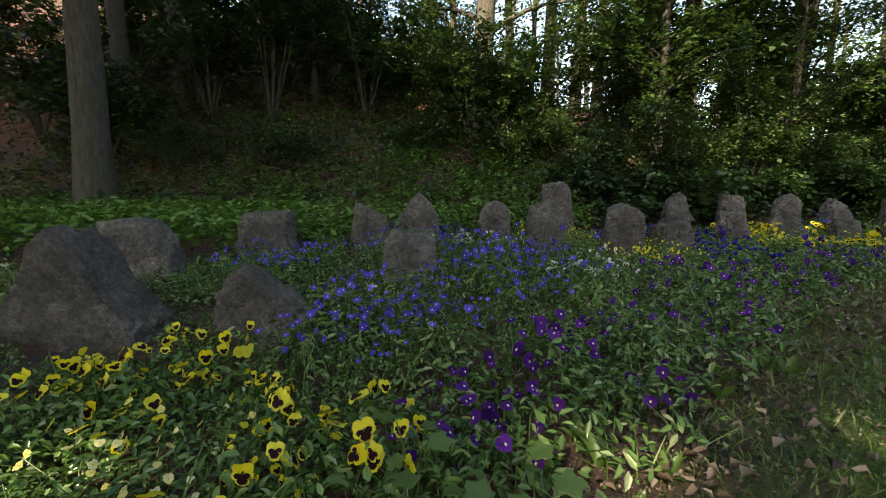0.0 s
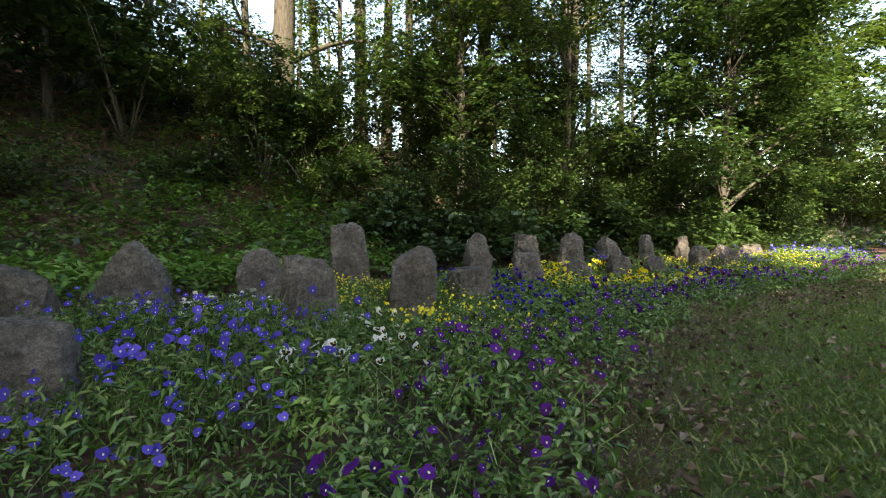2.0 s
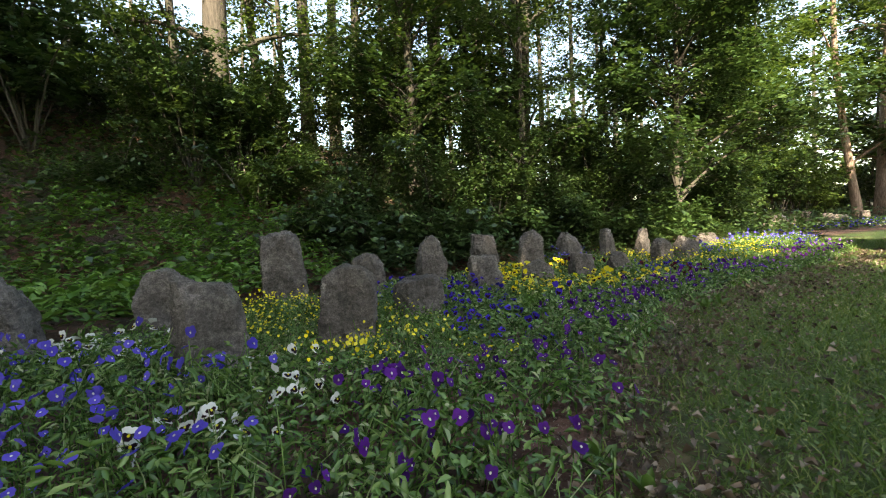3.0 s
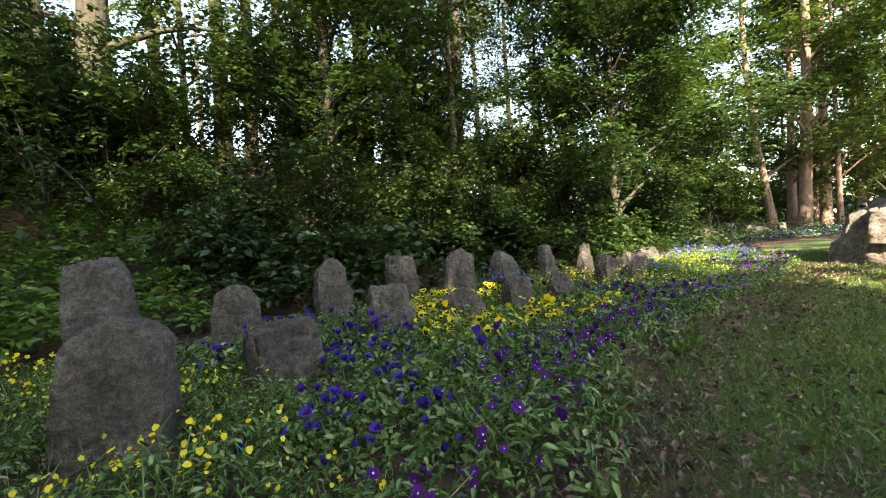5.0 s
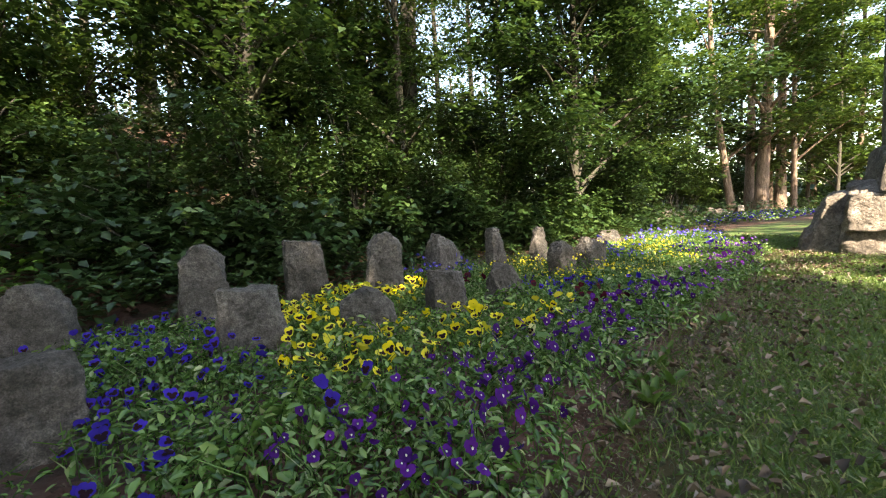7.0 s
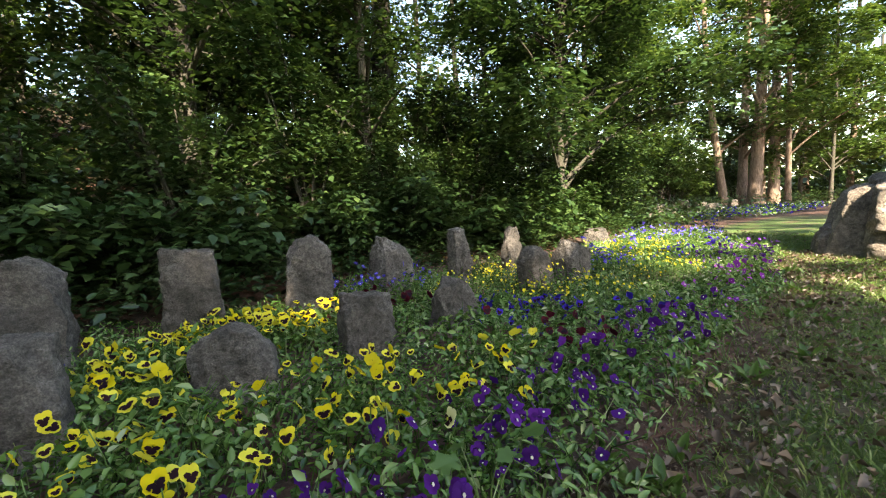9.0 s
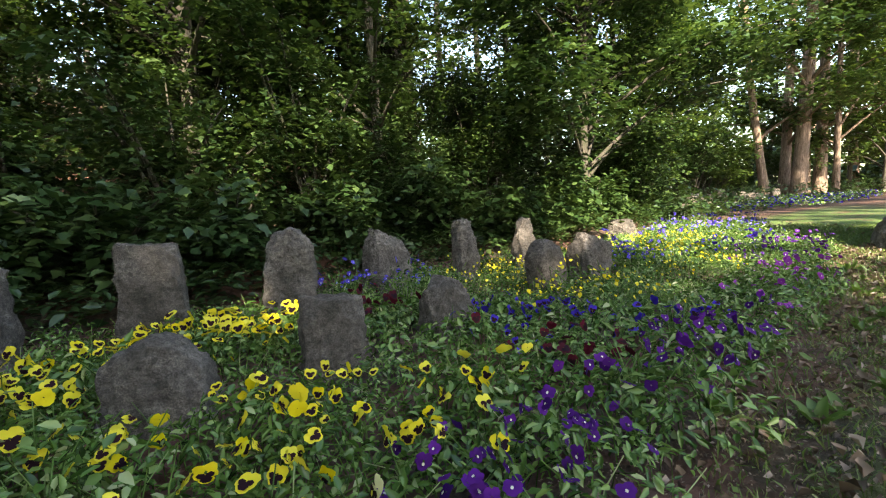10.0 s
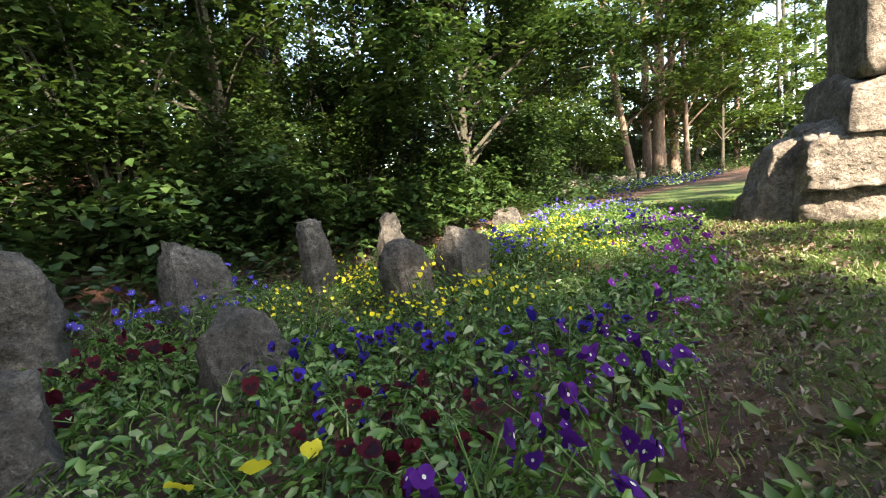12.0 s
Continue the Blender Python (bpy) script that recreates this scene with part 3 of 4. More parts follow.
# unseen near-side trees added to shade bed and bank: place, height, leaves, lowest limb
for x, y, tall, n, low in (
        (-5.0, -9.0, 14.5, 5000, 0.5), (-2.8, -6.5, 14.5, 3000, 0.5), (-0.6, -8.5, 14.5, 1700, 0.5), (-6.0, -5.0, 15.0, 5000, 0.5), (-3.5, -3.0, 11.0, 3500, 0.5), (0.4, -5.2, 12.5, 700, 0.5), (1.0, -2.6, 11.5, 1500, 0.5), (-12.0, 1.5, 16.0, 6000, 0.3),
        (-1.0, -1.5, 19.0, 450, 0.64), (2.6, -1.0, 18.0, 1100, 0.64), (4.8, -0.8, 17.0, 1300, 0.62), (-12.0, -3.0, 16.0, 5000, 0.4), (-4.6, 2.0, 15.0, 5000, 0.25), (-6.2, 4.4, 15.0, 6000, 0.25), (-7.0, -2.5, 14.5, 6000, 0.5), (-9.5, 5.6, 15.0, 6000, 0.3),
        (-9.0, 0.5, 16.0, 5000, 0.4), (-8.0, -7.5, 15.0, 5000, 0.5), (3.0, -12.0, 14.5, 500, 0.5), (9.5, -7.0, 14.5, 700, 0.5), (18.5, -1.0, 15.0, 1100, 0.5), (21.5, 1.0, 15.0, 1400, 0.5), (13.0, -3.0, 15.0, 1000, 0.5), (15.5, -6.0, 15.0, 1200, 0.5)):
    tree(x, y, 0.5, tall, (0, 0), limbs=26, reach=5.0, count=n, size=0.40, low=low, clump=1.5, label="unseen tall tree with a spreading crown, added for shade over the lawn")


def build_far_woods():
    """Woods all round, too far off to count."""
    n = 72000
    ang = rng.uniform(0, 2 * np.pi, n)
    far = rng.uniform(30, 62, n)
    cx, cy = 6 + far * np.cos(ang), 6 + far * np.sin(ang)
    lump = 0.5 + 0.5 * np.sin(ang * 23) * np.sin(far * 0.6)
    z = rng.uniform(0, 1, n) ** 1.3 * (8 + 5 * lump)
    north = np.exp(-(((ang - 1.75) / 0.75) ** 4))
    z = z * (1 - 0.55 * north)
    keep = rng.uniform(0, 1, n) < (0.45 + 0.5 * lump) * (1 - 0.72 * north)
    p = lay(cx, cy)[keep]
    p[:, 2] += z[keep]
    big = rng.uniform(0.35, 0.9, len(p))
    a, f = rng.uniform(-0.55, 0.62, 16000), rng.uniform(27, 46, 16000)
    low = lay(6 + f * np.cos(a), 6 + f * np.sin(a))
    low[:, 2] += rng.uniform(0, 1, len(low)) ** 0.8 * (2.2 + 1.3 * np.sin(a * 31))
    p, big = np.concatenate([p, low]), np.concatenate([big, rng.uniform(0.25, 0.5, len(low))])
    v, q = leaves(p, leaf_normals(len(p), 0.6), big, big * 0.7)
    trunks = []
    for _ in range(150):
        a, f = rng.uniform(0, 2 * np.pi), rng.uniform(28, 60)
        base = lay(np.array([6 + f * np.cos(a)]), np.array([6 + f * np.sin(a)]))[0]
        line = base + np.linspace(-0.3, 13, 4)[:, None] * np.array([rng.normal(0, 0.03), rng.normal(0, 0.03), 1.0])
        trunks.append(tube(line, np.linspace(0.22, 0.1, 4), 6))
    tv, tq = merged(trunks)
    me = raw_mesh("far_woods", *merged([(v, q), (tv, tq)]), [TREE_LEAF, BARK, DARK_LEAF], np.concatenate([np.where(np.arange(len(q)) < len(q) - len(low), 0, 2), np.ones(len(tq))]))
    tagged(new("far_woods", me), "distant green woods of trunks and leaves", "woods", kind="stuff")


build_far_woods()


# ---- low growth ----
def scatter(n, x0, x1, y0, y1):
    return rng.uniform(x0, x1, n), rng.uniform(y0, y1, n)


def patchy(x, y, scale, seed):
    return 0.5 + 0.5 * np.sin(x * scale + seed) * np.sin(y * scale * 1.17 + 2.1 * seed) * np.sin((x + y) * scale * 0.61 + seed * 0.7)


def build_ground_elder():
    x, y = scatter(26000, -8, 14, 3.0, 12.5)
    lush = np.interp(x, [-7, 2.0, 3.2, 5, 9, 14], [1, 1, 0.9, 0.8, 0.9, 0.8])
    keep = (y > rear(x) + 0.12) & (rng.uniform(0, 1, len(x)) < lush * (0.35 + 0.65 * patchy(x, y, 2.3, 1.0)) * np.interp(y - rear(x), [0, 3.5, 6.5], [1, 1, 0.3]))
    x, y = x[keep], y[keep]
    parts = []
    tall = rng.uniform(0.14, 0.42, len(x)) * np.interp(x, [3, 5], [1.0, 0.75])
    stem = lay(x, y)
    for k in range(7):
        n = len(x)
        ang = rng.uniform(0, 2 * np.pi, n)
        r = rng.uniform(0.02, 0.12, n)
        p = stem + np.stack([r * np.cos(ang), r * np.sin(ang), tall * rng.uniform(0.7, 1.1, n)], 1)
        big = rng.uniform(0.05, 0.10, n)
        parts.append(leaves(p, leaf_normals(n, 1.3), big, big * 0.55, fine=True))
    v, q = merged(parts)
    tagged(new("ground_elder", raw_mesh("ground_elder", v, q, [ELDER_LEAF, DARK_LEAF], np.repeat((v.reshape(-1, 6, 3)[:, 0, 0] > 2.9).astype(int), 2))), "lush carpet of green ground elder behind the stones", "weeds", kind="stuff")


def build_grass():
    """Blades in small tufts, thick near the bed and thinner further off."""
    x, y = scatter(900000, 0.0, 12, 0.4, 6.0)
    off = edge(x) - y
    near = np.interp(off, [0.0, 0.3, 0.7, 1.3, 2.4, 4.0], [0.35, 0.6, 0.9, 1.0, 0.9, 0.4]) * np.interp(x, [0, 2, 8, 16], [0.5, 1, 0.9, 0.4])
    keep = (off > 0.02) & (rng.uniform(0, 1, len(x)) < near * (0.40 + 0.60 * patchy(x, y, 4.3, 4.0) ** 1.3))
    x, y = x[keep], y[keep]
    n = len(x)
    long = 0.014 + 0.042 * rng.uniform(0, 1, n) ** 2
    side = rng.standard_normal((n, 3))
    side[:, 2] = 0.5
    v, q = leaves(lay(x, y), side, long * 1.2, rng.uniform(0.003, 0.006, n), spin=rng.normal(0, 0.6, n))
    m = rng.integers(0, n, 30000)
    big = rng.uniform(0.008, 0.019, len(m))
    p = lay(x[m] + rng.normal(0, 0.04, len(m)), y[m] + rng.normal(0, 0.04, len(m)), 0.022)
    v, q = merged([(v, q), leaves(p, leaf_normals(len(m), 1.2), big, big * 0.8)])
    tagged(new("lawn_grass", raw_mesh("lawn_grass", v, q, [GRASS_LEAF])), "short patchy green lawn grass beside the flower bed", "grass", kind="stuff")


def build_litter():
    x, y = scatter(34000, -2, 12, 0.2, 9.0)
    off = edge(x) - y
    want = np.where(off > 0, np.interp(off, [0, 0.2, 0.6, 1.4], [0.8, 0.95, 0.65, 0.36]), np.where(y > rear(x) - 0.5, 0.3, 0.22))
    keep = rng.uniform(0, 1, len(x)) < want * (0.2 + 0.8 * patchy(x, y, 3.3, 7.0)) * 0.8
    x, y = x[keep], y[keep]
    ex = rng.uniform(0.2, 9.5, 12000)
    eo = rng.gamma(1.8, 0.24, 12000) - 0.1
    pick = rng.uniform(0, 1, 12000) < 0.15 + 0.85 * patchy(ex, edge(ex) - eo, 5.1, 2.0)
    x, y = np.concatenate([x, ex[pick]]), np.concatenate([y, (edge(ex) - eo)[pick]])
    big = 0.010 + 0.030 * rng.uniform(0, 1, len(x)) ** 3
    nrm = rng.standard_normal((len(x), 3)) * 0.45
    nrm[:, 2] = 1
    up = np.where(edge(x) - y > 0.25, 0.030, 0.016)
    v, q = leaves(lay(x, y, up), nrm, big, big * rng.uniform(0.5, 0.9, len(x)), fine=True, form=CURL6)
    bx = rng.uniform(0.2, 9.5, 26000)
    by = edge(bx) - rng.gamma(1.6, 0.26, len(bx)) + 0.25
    small = rng.uniform(0.005, 0.013, len(bx))
    v, q = merged([(v, q), leaves(lay(bx, by, 0.010), leaf_normals(len(bx), 0.9), small, small * 0.5)])
    tagged(new("fallen_leaves", raw_mesh("fallen_leaves", v, q, [DRY_LEAF])), "pale brown dry leaves fallen along the bed's edge", "leaves", kind="stuff")


def build_undergrowth():
    x, y = scatter(80000, -12, 18, 6.5, 17)
    keep = (y > rear(x) + 0.4) & (rng.uniform(0, 1, len(x)) < 0.25 + 0.75 * patchy(x, y, 1.7, 3.0))
    ex, ey = scatter(16000, 11, 34, 4.0, 13)
    far = (ey > np.interp(ex, [11, 14, 34], [7.2, 7.6, 6.5])) & (rng.uniform(0, 1, len(ex)) < 0.3 + 0.7 * patchy(ex, ey, 1.1, 5.0))
    p = lay(np.concatenate([x[keep], ex[far]]), np.concatenate([y[keep], ey[far]]))
    p[:, 2] += rng.uniform(0.02, 1.0, len(p)) ** 2 * 0.55
    big = rng.uniform(0.06, 0.15, len(p))
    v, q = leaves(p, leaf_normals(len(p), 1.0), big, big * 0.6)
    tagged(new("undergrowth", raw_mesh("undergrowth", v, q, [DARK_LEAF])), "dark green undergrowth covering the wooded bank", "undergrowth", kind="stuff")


def build_further_bed():
    x, y = scatter(2600, 16, 23, 6.9, 9.0)
    p = lay(x, y, 0.12) + np.stack([0 * x, 0 * x, rng.uniform(-0.06, 0.1, len(x))], 1)
    big = rng.uniform(0.05, 0.09, len(x))
    v, q = leaves(p, leaf_normals(len(x), 0.6), big, big * 0.8)
    me = raw_mesh("further_bed", v, q, [BED_LEAF, NAVY, WHITE], rng.choice(3, len(q), p=[0.72, 0.22, 0.06]))
    tagged(new("further_bed", me), "distant flower bed with blue and white blooms", "flowers", kind="stuff")


build_further_bed()
build_undergrowth()
build_ground_elder()
build_grass()
build_litter()

WEED_LEAVES = [raw_mesh("leaf", LEAF6 * [0.42 * k, k, k], np.array([(0, 1, 2, 3), (0, 3, 4, 5)]), [WEED_LEAF]) for k in (0.04, 0.055, 0.075)]


def build_weed(x, y, n):
    """A broad-leaved weed: a rosette of long upright leaves."""
    top = new("dock_weed")
    top.matrix_world = pose(x, y, float(height(x, y)), 0, 0, rng.uniform(0, 360))
    tagged(top, "broad-leaved green weed at the edge of the bed", "weed", "weeds along the bed")
    for k in range(n):
        leaf = part("leaf", WEED_LEAVES[rng.integers(0, 3)], top)
        leaf.matrix_basis = pose(0, 0, 0, 0, 0, 360 * k / n + rng.uniform(-20, 20)) @ pose(0, 0.01, 0, rng.uniform(25, 75), 0, 0)


LOBED = [raw_mesh("leaf", np.array([(0, 0, 0)] + [(k * (0.6 + 0.6 * abs(math.cos(2.5 * a))) * math.cos(a), k + k * (0.6 + 0.6 * abs(math.cos(2.5 * a))) * math.sin(a), 0.10 * k * math.cos(6 * a)) for a in np.linspace(0, 2 * math.pi, 16, endpoint=False)]),
                  np.array([(0, 1 + j, 1 + (j + 1) % 16, 1 + (j + 2) % 16) for j in range(0, 16, 2)]), [WEED_LEAF]) for k in (0.018, 0.025)]


def build_lobed_weed(x, y, n):
    """A weed with broad lobed leaves held level on thin stalks."""
    top = new("lobed_weed")
    top.matrix_world = pose(x, y, float(height(x, y)), 0, 0, rng.uniform(0, 360))
    tagged(top, "pale green weed with broad lobed leaves among pansies", "weed", "weeds along the bed")
    for k in range(n):
        turn, out, up = 360 * k / n + rng.uniform(-25, 25), rng.uniform(0.03, 0.09), rng.uniform(0.12, 0.22)
        tip = np.array([0, out, up])
        stalk = part("stalk", raw_mesh("stalk", *tube([(0, 0, 0), tip * [0, 0.4, 0.6], tip], [0.002, 0.0018, 0.0014], 5), [STEM]), top)
        stalk.matrix_basis = pose(0, 0, 0, 0, 0, turn)
        leaf = part("leaf", LOBED[k % 2], top)
        leaf.matrix_basis = pose(0, 0, 0, 0, 0, turn) @ pose(*tip, rng.uniform(-25, 15), rng.uniform(-15, 15), 0)


for x, y in ((1.03, 1.68), (1.20, 1.58), (1.05, 1.48), (1.24, 1.48), (4.6, 4.15), (5.9, 4.2)):
    build_lobed_weed(x, y, int(rng.integers(3, 6)))

for k in range(70):
    x = rng.uniform(0.9, 8.5)
    build_weed(x, float(edge(x)) - rng.normal(0.04, 0.14), int(rng.integers(5, 9)))

# ---- pansies and violas ----
def blossom_mesh(name, size, petal, blotch, eye, seed):
    """Five overlapping round petals facing +z, with a dark blotch or pale eye."""
    r = np.random.default_rng(seed)
    verts, faces, index = [], [], []

    def disc(cx, cy, rx, ry, z, turn, mat, k=8, cup=0.25):
        at = len(verts)
        c, s = math.cos(turn), math.sin(turn)
        verts.append((cx, cy, z))
        for j in range(k):
            a = 2 * math.pi * j / k
            wob = 1 + (r.uniform(-0.07, 0.07) if k > 6 else 0)
            u, v = rx * math.cos(a) * wob, ry * math.sin(a) * wob
            verts.append((cx + c * u - s * v, cy + s * u + c * v, z + cup * size * (0.22 * math.sin(2 * a + seed + 7 * cx / size) + r.uniform(-0.12, 0.12))))
        for j in range(0, k, 2):
            faces.append((at, at + 1 + j, at + 1 + (j + 1) % k, at + 1 + (j + 2) % k))
            index.append(mat)

    s = size / 2
    disc(-0.42 * s, 0.48 * s, 0.58 * s, 0.52 * s, 0.0, 0.5, 0)
    disc(0.42 * s, 0.48 * s, 0.58 * s, 0.52 * s, 0.04 * s, -0.5, 0)
    disc(-0.5 * s, -0.08 * s, 0.5 * s, 0.44 * s, 0.12 * s, -0.2, 0)
    disc(0.5 * s, -0.08 * s, 0.5 * s, 0.44 * s, 0.16 * s, 0.2, 0)
    disc(0, -0.52 * s, 0.62 * s, 0.5 * s, 0.22 * s, 0, 0)
    if blotch:
        disc(-0.34 * s, -0.05 * s, 0.40 * s, 0.30 * s, 0.30 * s, -0.3, 1, 6, 0)
        disc(0.34 * s, -0.05 * s, 0.40 * s, 0.30 * s, 0.32 * s, 0.3, 1, 6, 0)
        disc(0, -0.42 * s, 0.50 * s, 0.40 * s, 0.37 * s, 0, 1, 6, 0)
    if eye:
        disc(0, -0.1 * s, 0.17 * s, 0.22 * s, 0.42 * s, 0, 2, 6, 0)
    return raw_mesh(name, np.array(verts), np.array(faces), [petal, BLOTCH, EYE if eye != 2 else YELLOW], index)


def plant_mesh(wide, tall, count, long, narrow, stems):
    """A low mound of leaves on short stems."""
    parts = []
    r = wide * np.sqrt(rng.uniform(0, 1, count))
    a = rng.uniform(0, 2 * np.pi, count)
    top = tall * (1 - 0.45 * (r / wide) ** 2)
    p = np.stack([r * np.cos(a), r * np.sin(a), top * rng.uniform(0.1, 1.0, count) ** 0.7], 1)
    nrm = np.stack([0.5 * np.cos(a), 0.5 * np.sin(a), np.ones(count)], 1) + rng.standard_normal((count, 3)) * 0.45
    big = rng.uniform(0.6, 1.25, count) * long
    parts.append(leaves(p, nrm, big, big * narrow, fine=True))
    for _ in range(stems):
        a, b, r = rng.uniform(0, 2 * np.pi), rng.uniform(0, 2 * np.pi), wide * math.sqrt(rng.uniform(0, 0.8))
        foot = np.array([r * math.cos(a), r * math.sin(a), 0])
        lean = np.array([math.cos(b), math.sin(b), 0]) * wide * rng.uniform(0.15, 0.7)
        tip = foot + lean + np.array([0, 0, tall * rng.uniform(0.55, 1.05)])
        mid = foot + 0.25 * lean + np.array([0, 0, 0.6 * (tip[2] - foot[2])])
        parts.append(tube([foot, mid, tip], [0.0020, 0.0017, 0.0012], 4))
    return raw_mesh("foliage", *merged(parts), [BED_LEAF])


# kind: petal, blotch, eye, blossom size, blossoms, plant height, leaf length, leaf narrowness, label, plant name
KINDS = {
    "yellow": (YELLOW, True, 0, 0.047, 7, 0.17, 0.042, 0.5, "bright yellow pansy plant with dark-blotched blossoms", "pansy_plant"),
    "cream": (CREAM, True, 2, 0.050, 5, 0.17, 0.042, 0.5, "pale yellow pansy plant with dark-blotched blossoms", "pansy_plant"),
    "small_yellow": (YELLOW, False, 0, 0.0175, 17, 0.18, 0.034, 0.4, "small-flowered yellow viola plant", "viola_plant"),
    "blue": (BLUE, False, 1, 0.034, 9, 0.24, 0.045, 0.32, "tall violet-blue viola plant in bloom", "viola_plant"),
    "bicolour": (CREAM, False, 2, 0.026, 9, 0.16, 0.038, 0.45, "small pale yellow viola plant with violet upper petals", "viola_plant"),
    "navy": (NAVY, True, 0, 0.042, 5, 0.16, 0.042, 0.5, "deep blue pansy plant in bloom", "pansy_plant"),
    "purple": (PURPLE, False, 1, 0.035, 9, 0.16, 0.042, 0.42, "purple viola plant with pale-eyed blossoms", "viola_plant"),
    "magenta": (MAGENTA, False, 1, 0.033, 8, 0.16, 0.042, 0.42, "magenta viola plant in bloom at the bed's edge", "viola_plant"),
    "white": (WHITE, True, 2, 0.048, 5, 0.17, 0.042, 0.5, "white pansy plant with dark-blotched blossoms", "pansy_plant"),
    "wine": (WINE, True, 0, 0.041, 6, 0.16, 0.042, 0.5, "wine-red pansy plant in bloom", "pansy_plant"),
    "green": (PURPLE, False, 1, 0.036, 1, 0.15, 0.040, 0.42, "leafy viola plant with hardly a blossom", "viola_plant"),
}
# where each kind grows: x, y, reach in x, reach in y
ZONES = [
    ("bicolour", 0.22, 1.68, 0.34, 0.25), ("yellow", 0.10, 2.35, 0.36, 0.35), ("yellow", 0.75, 1.75, 0.2, 0.28), ("purple", 0.95, 1.47, 0.16, 0.16), ("purple", 1.2, 1.85, 0.2, 0.25),
    ("blue", 0.75, 2.75, 0.35, 0.35), ("blue", 1.25, 3.2, 0.50, 0.45), ("blue", 1.6, 3.5, 0.25, 0.4), ("blue", -0.05, 3.6, 0.25, 0.3), ("blue", 0.6, 4.3, 0.5, 0.3), ("purple", 1.7, 2.3, 0.3, 0.3),
    ("white", 2.1, 3.62, 0.22, 0.22), ("white", 1.8, 3.3, 0.12, 0.15), ("white", 1.2, 4.75, 0.3, 0.2), ("small_yellow", 2.1, 5.2, 0.45, 0.6), ("small_yellow", 2.6, 3.95, 0.40, 0.30),
    ("small_yellow", 2.3, 4.7, 0.4, 0.4), ("purple", 2.45, 3.5, 0.30, 0.18), ("purple", 2.25, 2.75, 0.25, 0.2), ("purple", 3.0, 3.35, 0.4, 0.2), ("navy", 3.1, 4.0, 0.35, 0.25), ("navy", 2.85, 5.35, 0.5, 0.35),
    ("navy", 3.5, 5.8, 0.5, 0.35), ("navy", 3.5, 5.0, 0.3, 0.3), ("yellow", 4.3, 4.75, 0.45, 0.34), ("yellow", 4.85, 4.62, 0.28, 0.16), ("cream", 4.55, 4.5, 0.2, 0.10), ("yellow", 4.1, 5.5, 0.3, 0.35), ("yellow", 4.7, 5.85, 0.4, 0.3),
    ("purple", 3.7, 3.8, 0.4, 0.16), ("purple", 5.0, 4.25, 0.42, 0.18), ("purple", 5.4, 4.32, 0.4, 0.14), ("wine", 5.2, 5.9, 0.3, 0.4), ("wine", 5.38, 5.35, 0.22, 0.40), ("wine", 5.5, 4.7, 0.16, 0.22), ("blue", 5.75, 6.3, 0.35, 0.3),
    ("navy", 5.75, 5.1, 0.25, 0.3), ("navy", 6.0, 4.65, 0.4, 0.2), ("purple", 6.1, 4.42, 0.3, 0.12), ("magenta", 6.8, 4.5, 0.4, 0.12), ("magenta", 7.5, 4.62, 0.5, 0.14), ("purple", 8.6, 5.0, 0.6, 0.2),
    ("small_yellow", 6.4, 6.0, 0.5, 0.5), ("small_yellow", 6.3, 5.15, 0.35, 0.3), ("small_yellow", 8.4, 5.95, 0.5, 0.35), ("small_yellow", 7.4, 5.2, 0.3, 0.3), ("navy", 8.6, 5.45, 0.7, 0.2), ("blue", 7.5, 5.7, 0.4, 0.3),
    ("green", 6.9, 4.9, 0.4, 0.25), ("green", 1.6, 2.7, 0.3, 0.25), ("purple", 3.85, 4.05, 0.34, 0.18), ("purple", 4.3, 4.2, 0.25, 0.16), ("navy", 3.75, 4.5, 0.25, 0.22), ("green", 0.4, 3.2, 0.3, 0.3), ("blue", 10.0, 6.2, 0.6, 0.4),
]


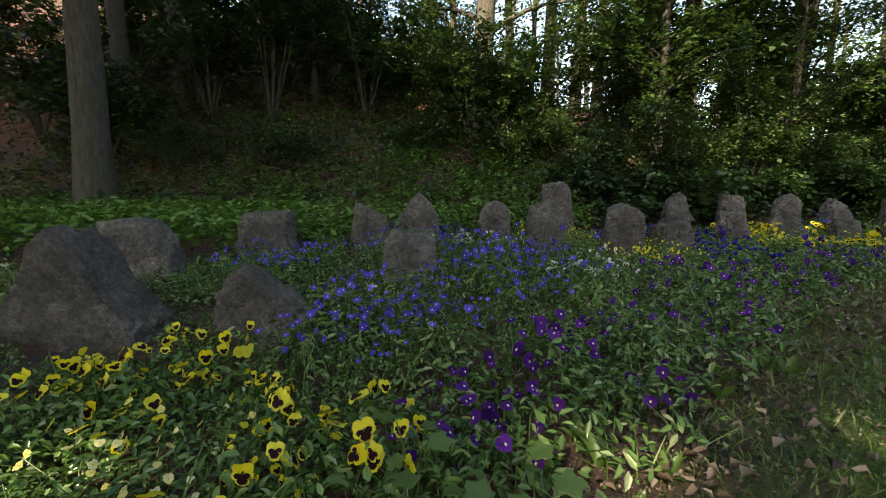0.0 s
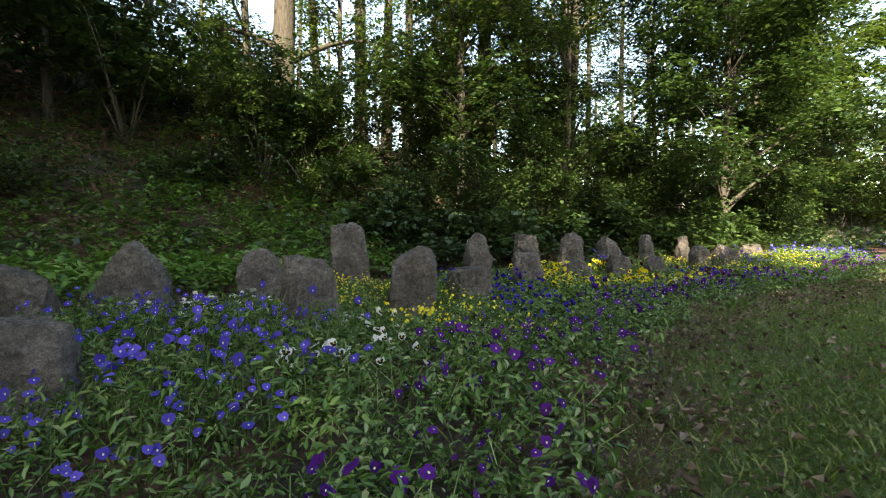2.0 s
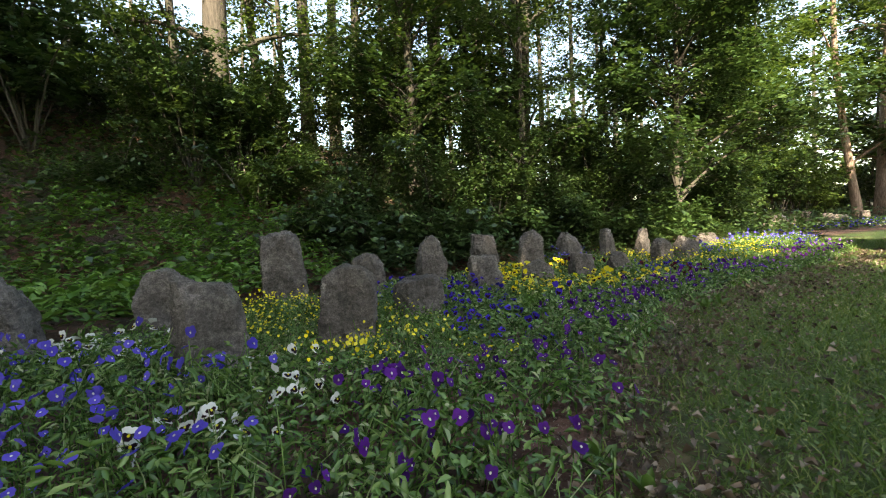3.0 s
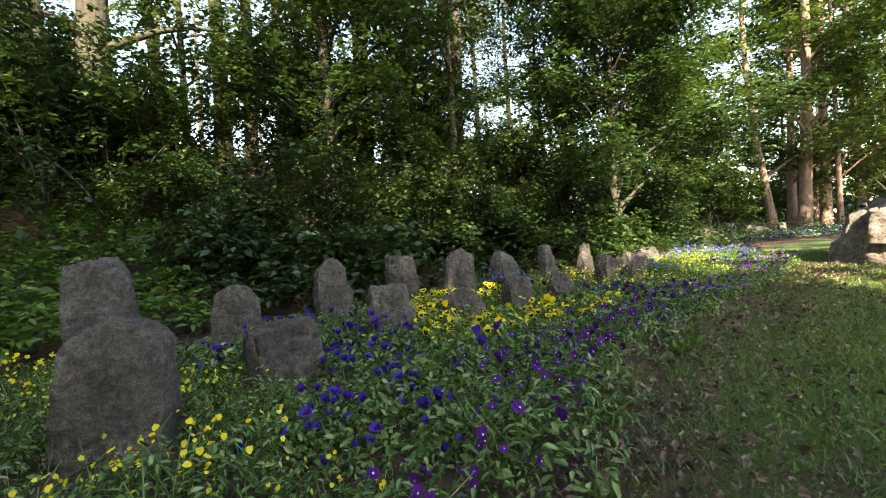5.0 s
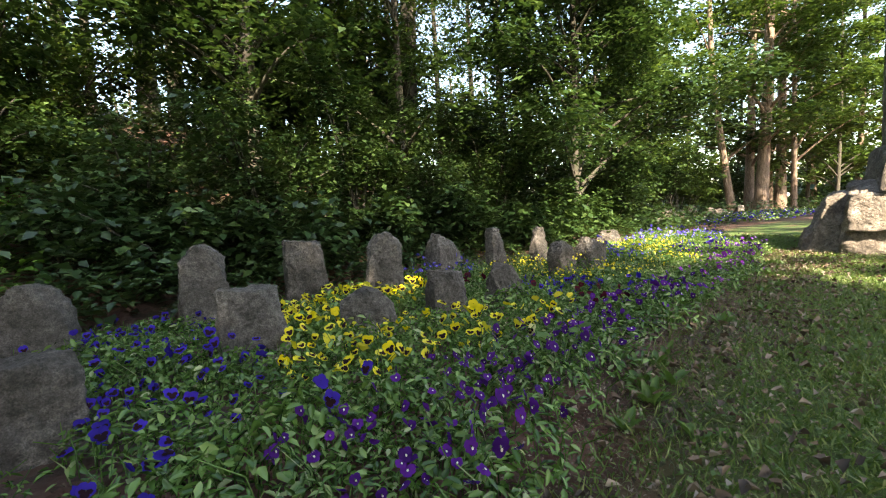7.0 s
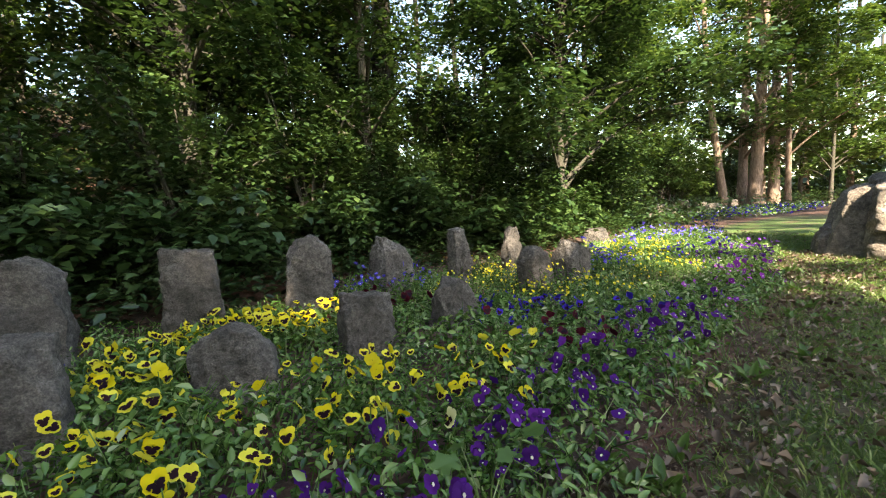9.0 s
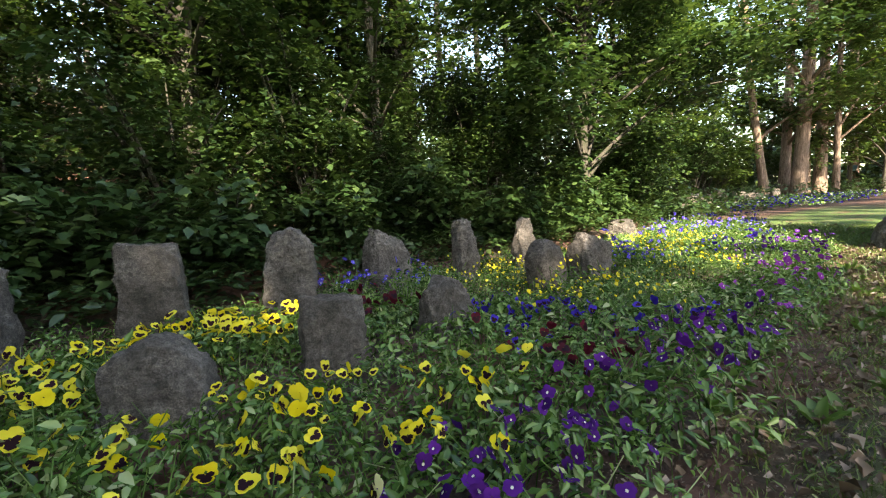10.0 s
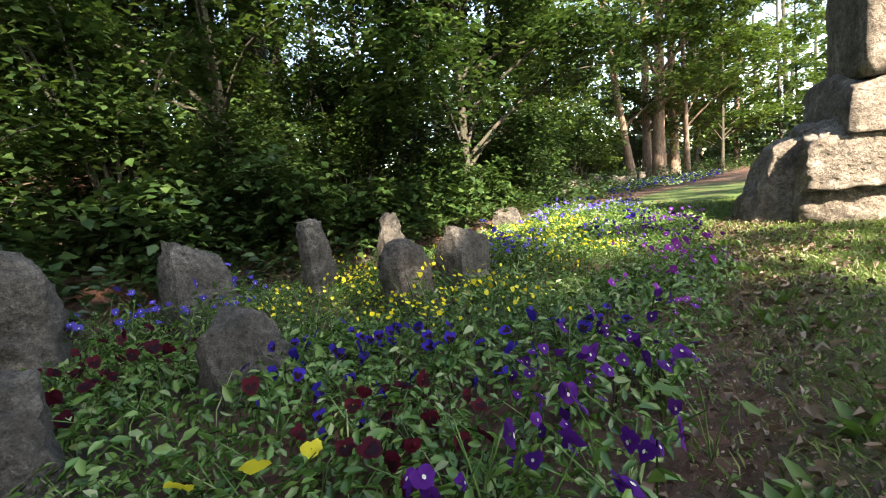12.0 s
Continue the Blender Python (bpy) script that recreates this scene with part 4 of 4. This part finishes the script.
def build_flowers():
    forms = {}
    for n, (kind, (petal, blotch, eye, size, count, tall, long, narrow, label, name)) in enumerate(KINDS.items()):
        shapes = [plant_mesh(0.165, tall, 165, long * 0.76, narrow * 0.95, 14) for _ in range(3)]
        heads = [blossom_mesh("blossom", size * k, petal, blotch, eye, 10 * n + j) for j, k in enumerate((0.72, 0.84, 0.96))]
        forms[kind] = (shapes, heads)
    rest = []
    step = 0.165
    made = 0
    for gx in np.arange(-1.9, 11.6, step):
        for gy in np.arange(float(edge(gx)) + 0.10, float(rear(gx)), step):
            x, y = gx + rng.uniform(-0.07, 0.07), gy + rng.uniform(-0.06, 0.07)
            if any(abs(x - s[0]) < s[2] * 0.5 + 0.04 and -s[3] * 0.5 - 0.08 < y - s[1] < s[3] * 0.5 + 0.03 for s in STONES):
                continue
            best = min(ZONES, key=lambda z: math.hypot((x - z[1]) / z[3], (y - z[2]) / z[4]) + rng.uniform(0, 0.35))
            far = math.hypot((x - best[1]) / best[3], (y - best[2]) / best[4])
            kind = best[0] if far < 1.5 + rng.uniform(-0.3, 0.3) else "green"
            if rng.uniform() < (0.42 if far > 1.5 else 0.07):
                continue
            petal, blotch, eye, size, count, tall, long, narrow, label, name = KINDS[kind]
            shapes, heads = forms[kind]
            grow = rng.uniform(0.7, 1.2) * (1.05 if kind == "small_yellow" and x > 5.6 else 1.0)
            spot = pose(x, y, float(height(x, y)) - 0.01, 0, 0, rng.uniform(0, 360)) @ Matrix.Diagonal((grow, grow, grow * rng.uniform(0.8, 1.15), 1))
            if kind == "green" or rng.uniform() < 0.22:
                me = shapes[made % 3]
                co = np.empty(len(me.vertices) * 3, dtype=np.float32)
                me.vertices.foreach_get("co", co)
                vi = np.empty(len(me.loops), dtype=np.int32)
                me.loops.foreach_get("vertex_index", vi)
                m = np.array(spot)
                rest.append((co.reshape(-1, 3) @ m[:3, :3].T + m[:3, 3], vi.reshape(-1, 4)))
                made += 1
                continue
            plant = new(name)
            plant.matrix_world = spot
            part("foliage", shapes[made % 3], plant)
            tagged(plant, label, "flower", "bedding plants")
            turn = spot.to_euler().z
            for _ in range(rng.poisson(count * (1.05 if far < 1.1 else 0.55))):
                a, r = rng.uniform(0, 2 * math.pi), 0.15 * math.sqrt(rng.uniform(0, 1))
                up = tall * (1 - 0.4 * (r / 0.16) ** 2) + rng.uniform(-0.015, 0.045)
                # blossoms turn towards the open, sunny side
                face = rng.uniform(0, 360) if rng.uniform() < 0.35 else rng.normal(0, 55) - math.degrees(turn) + 8
                b = part("blossom", heads[rng.integers(0, 3)], plant)
                b.matrix_basis = pose(r * math.cos(a), r * math.sin(a), up, 0, 0, face) @ pose(0, 0, 0, rng.uniform(20, 95), rng.uniform(-25, 25), rng.uniform(-25, 25))
            made += 1
    tagged(new("bed_foliage", raw_mesh("bed_foliage", *merged(rest), [BED_LEAF])), "green viola foliage filling the flower bed", "foliage", kind="stuff")


build_flowers()
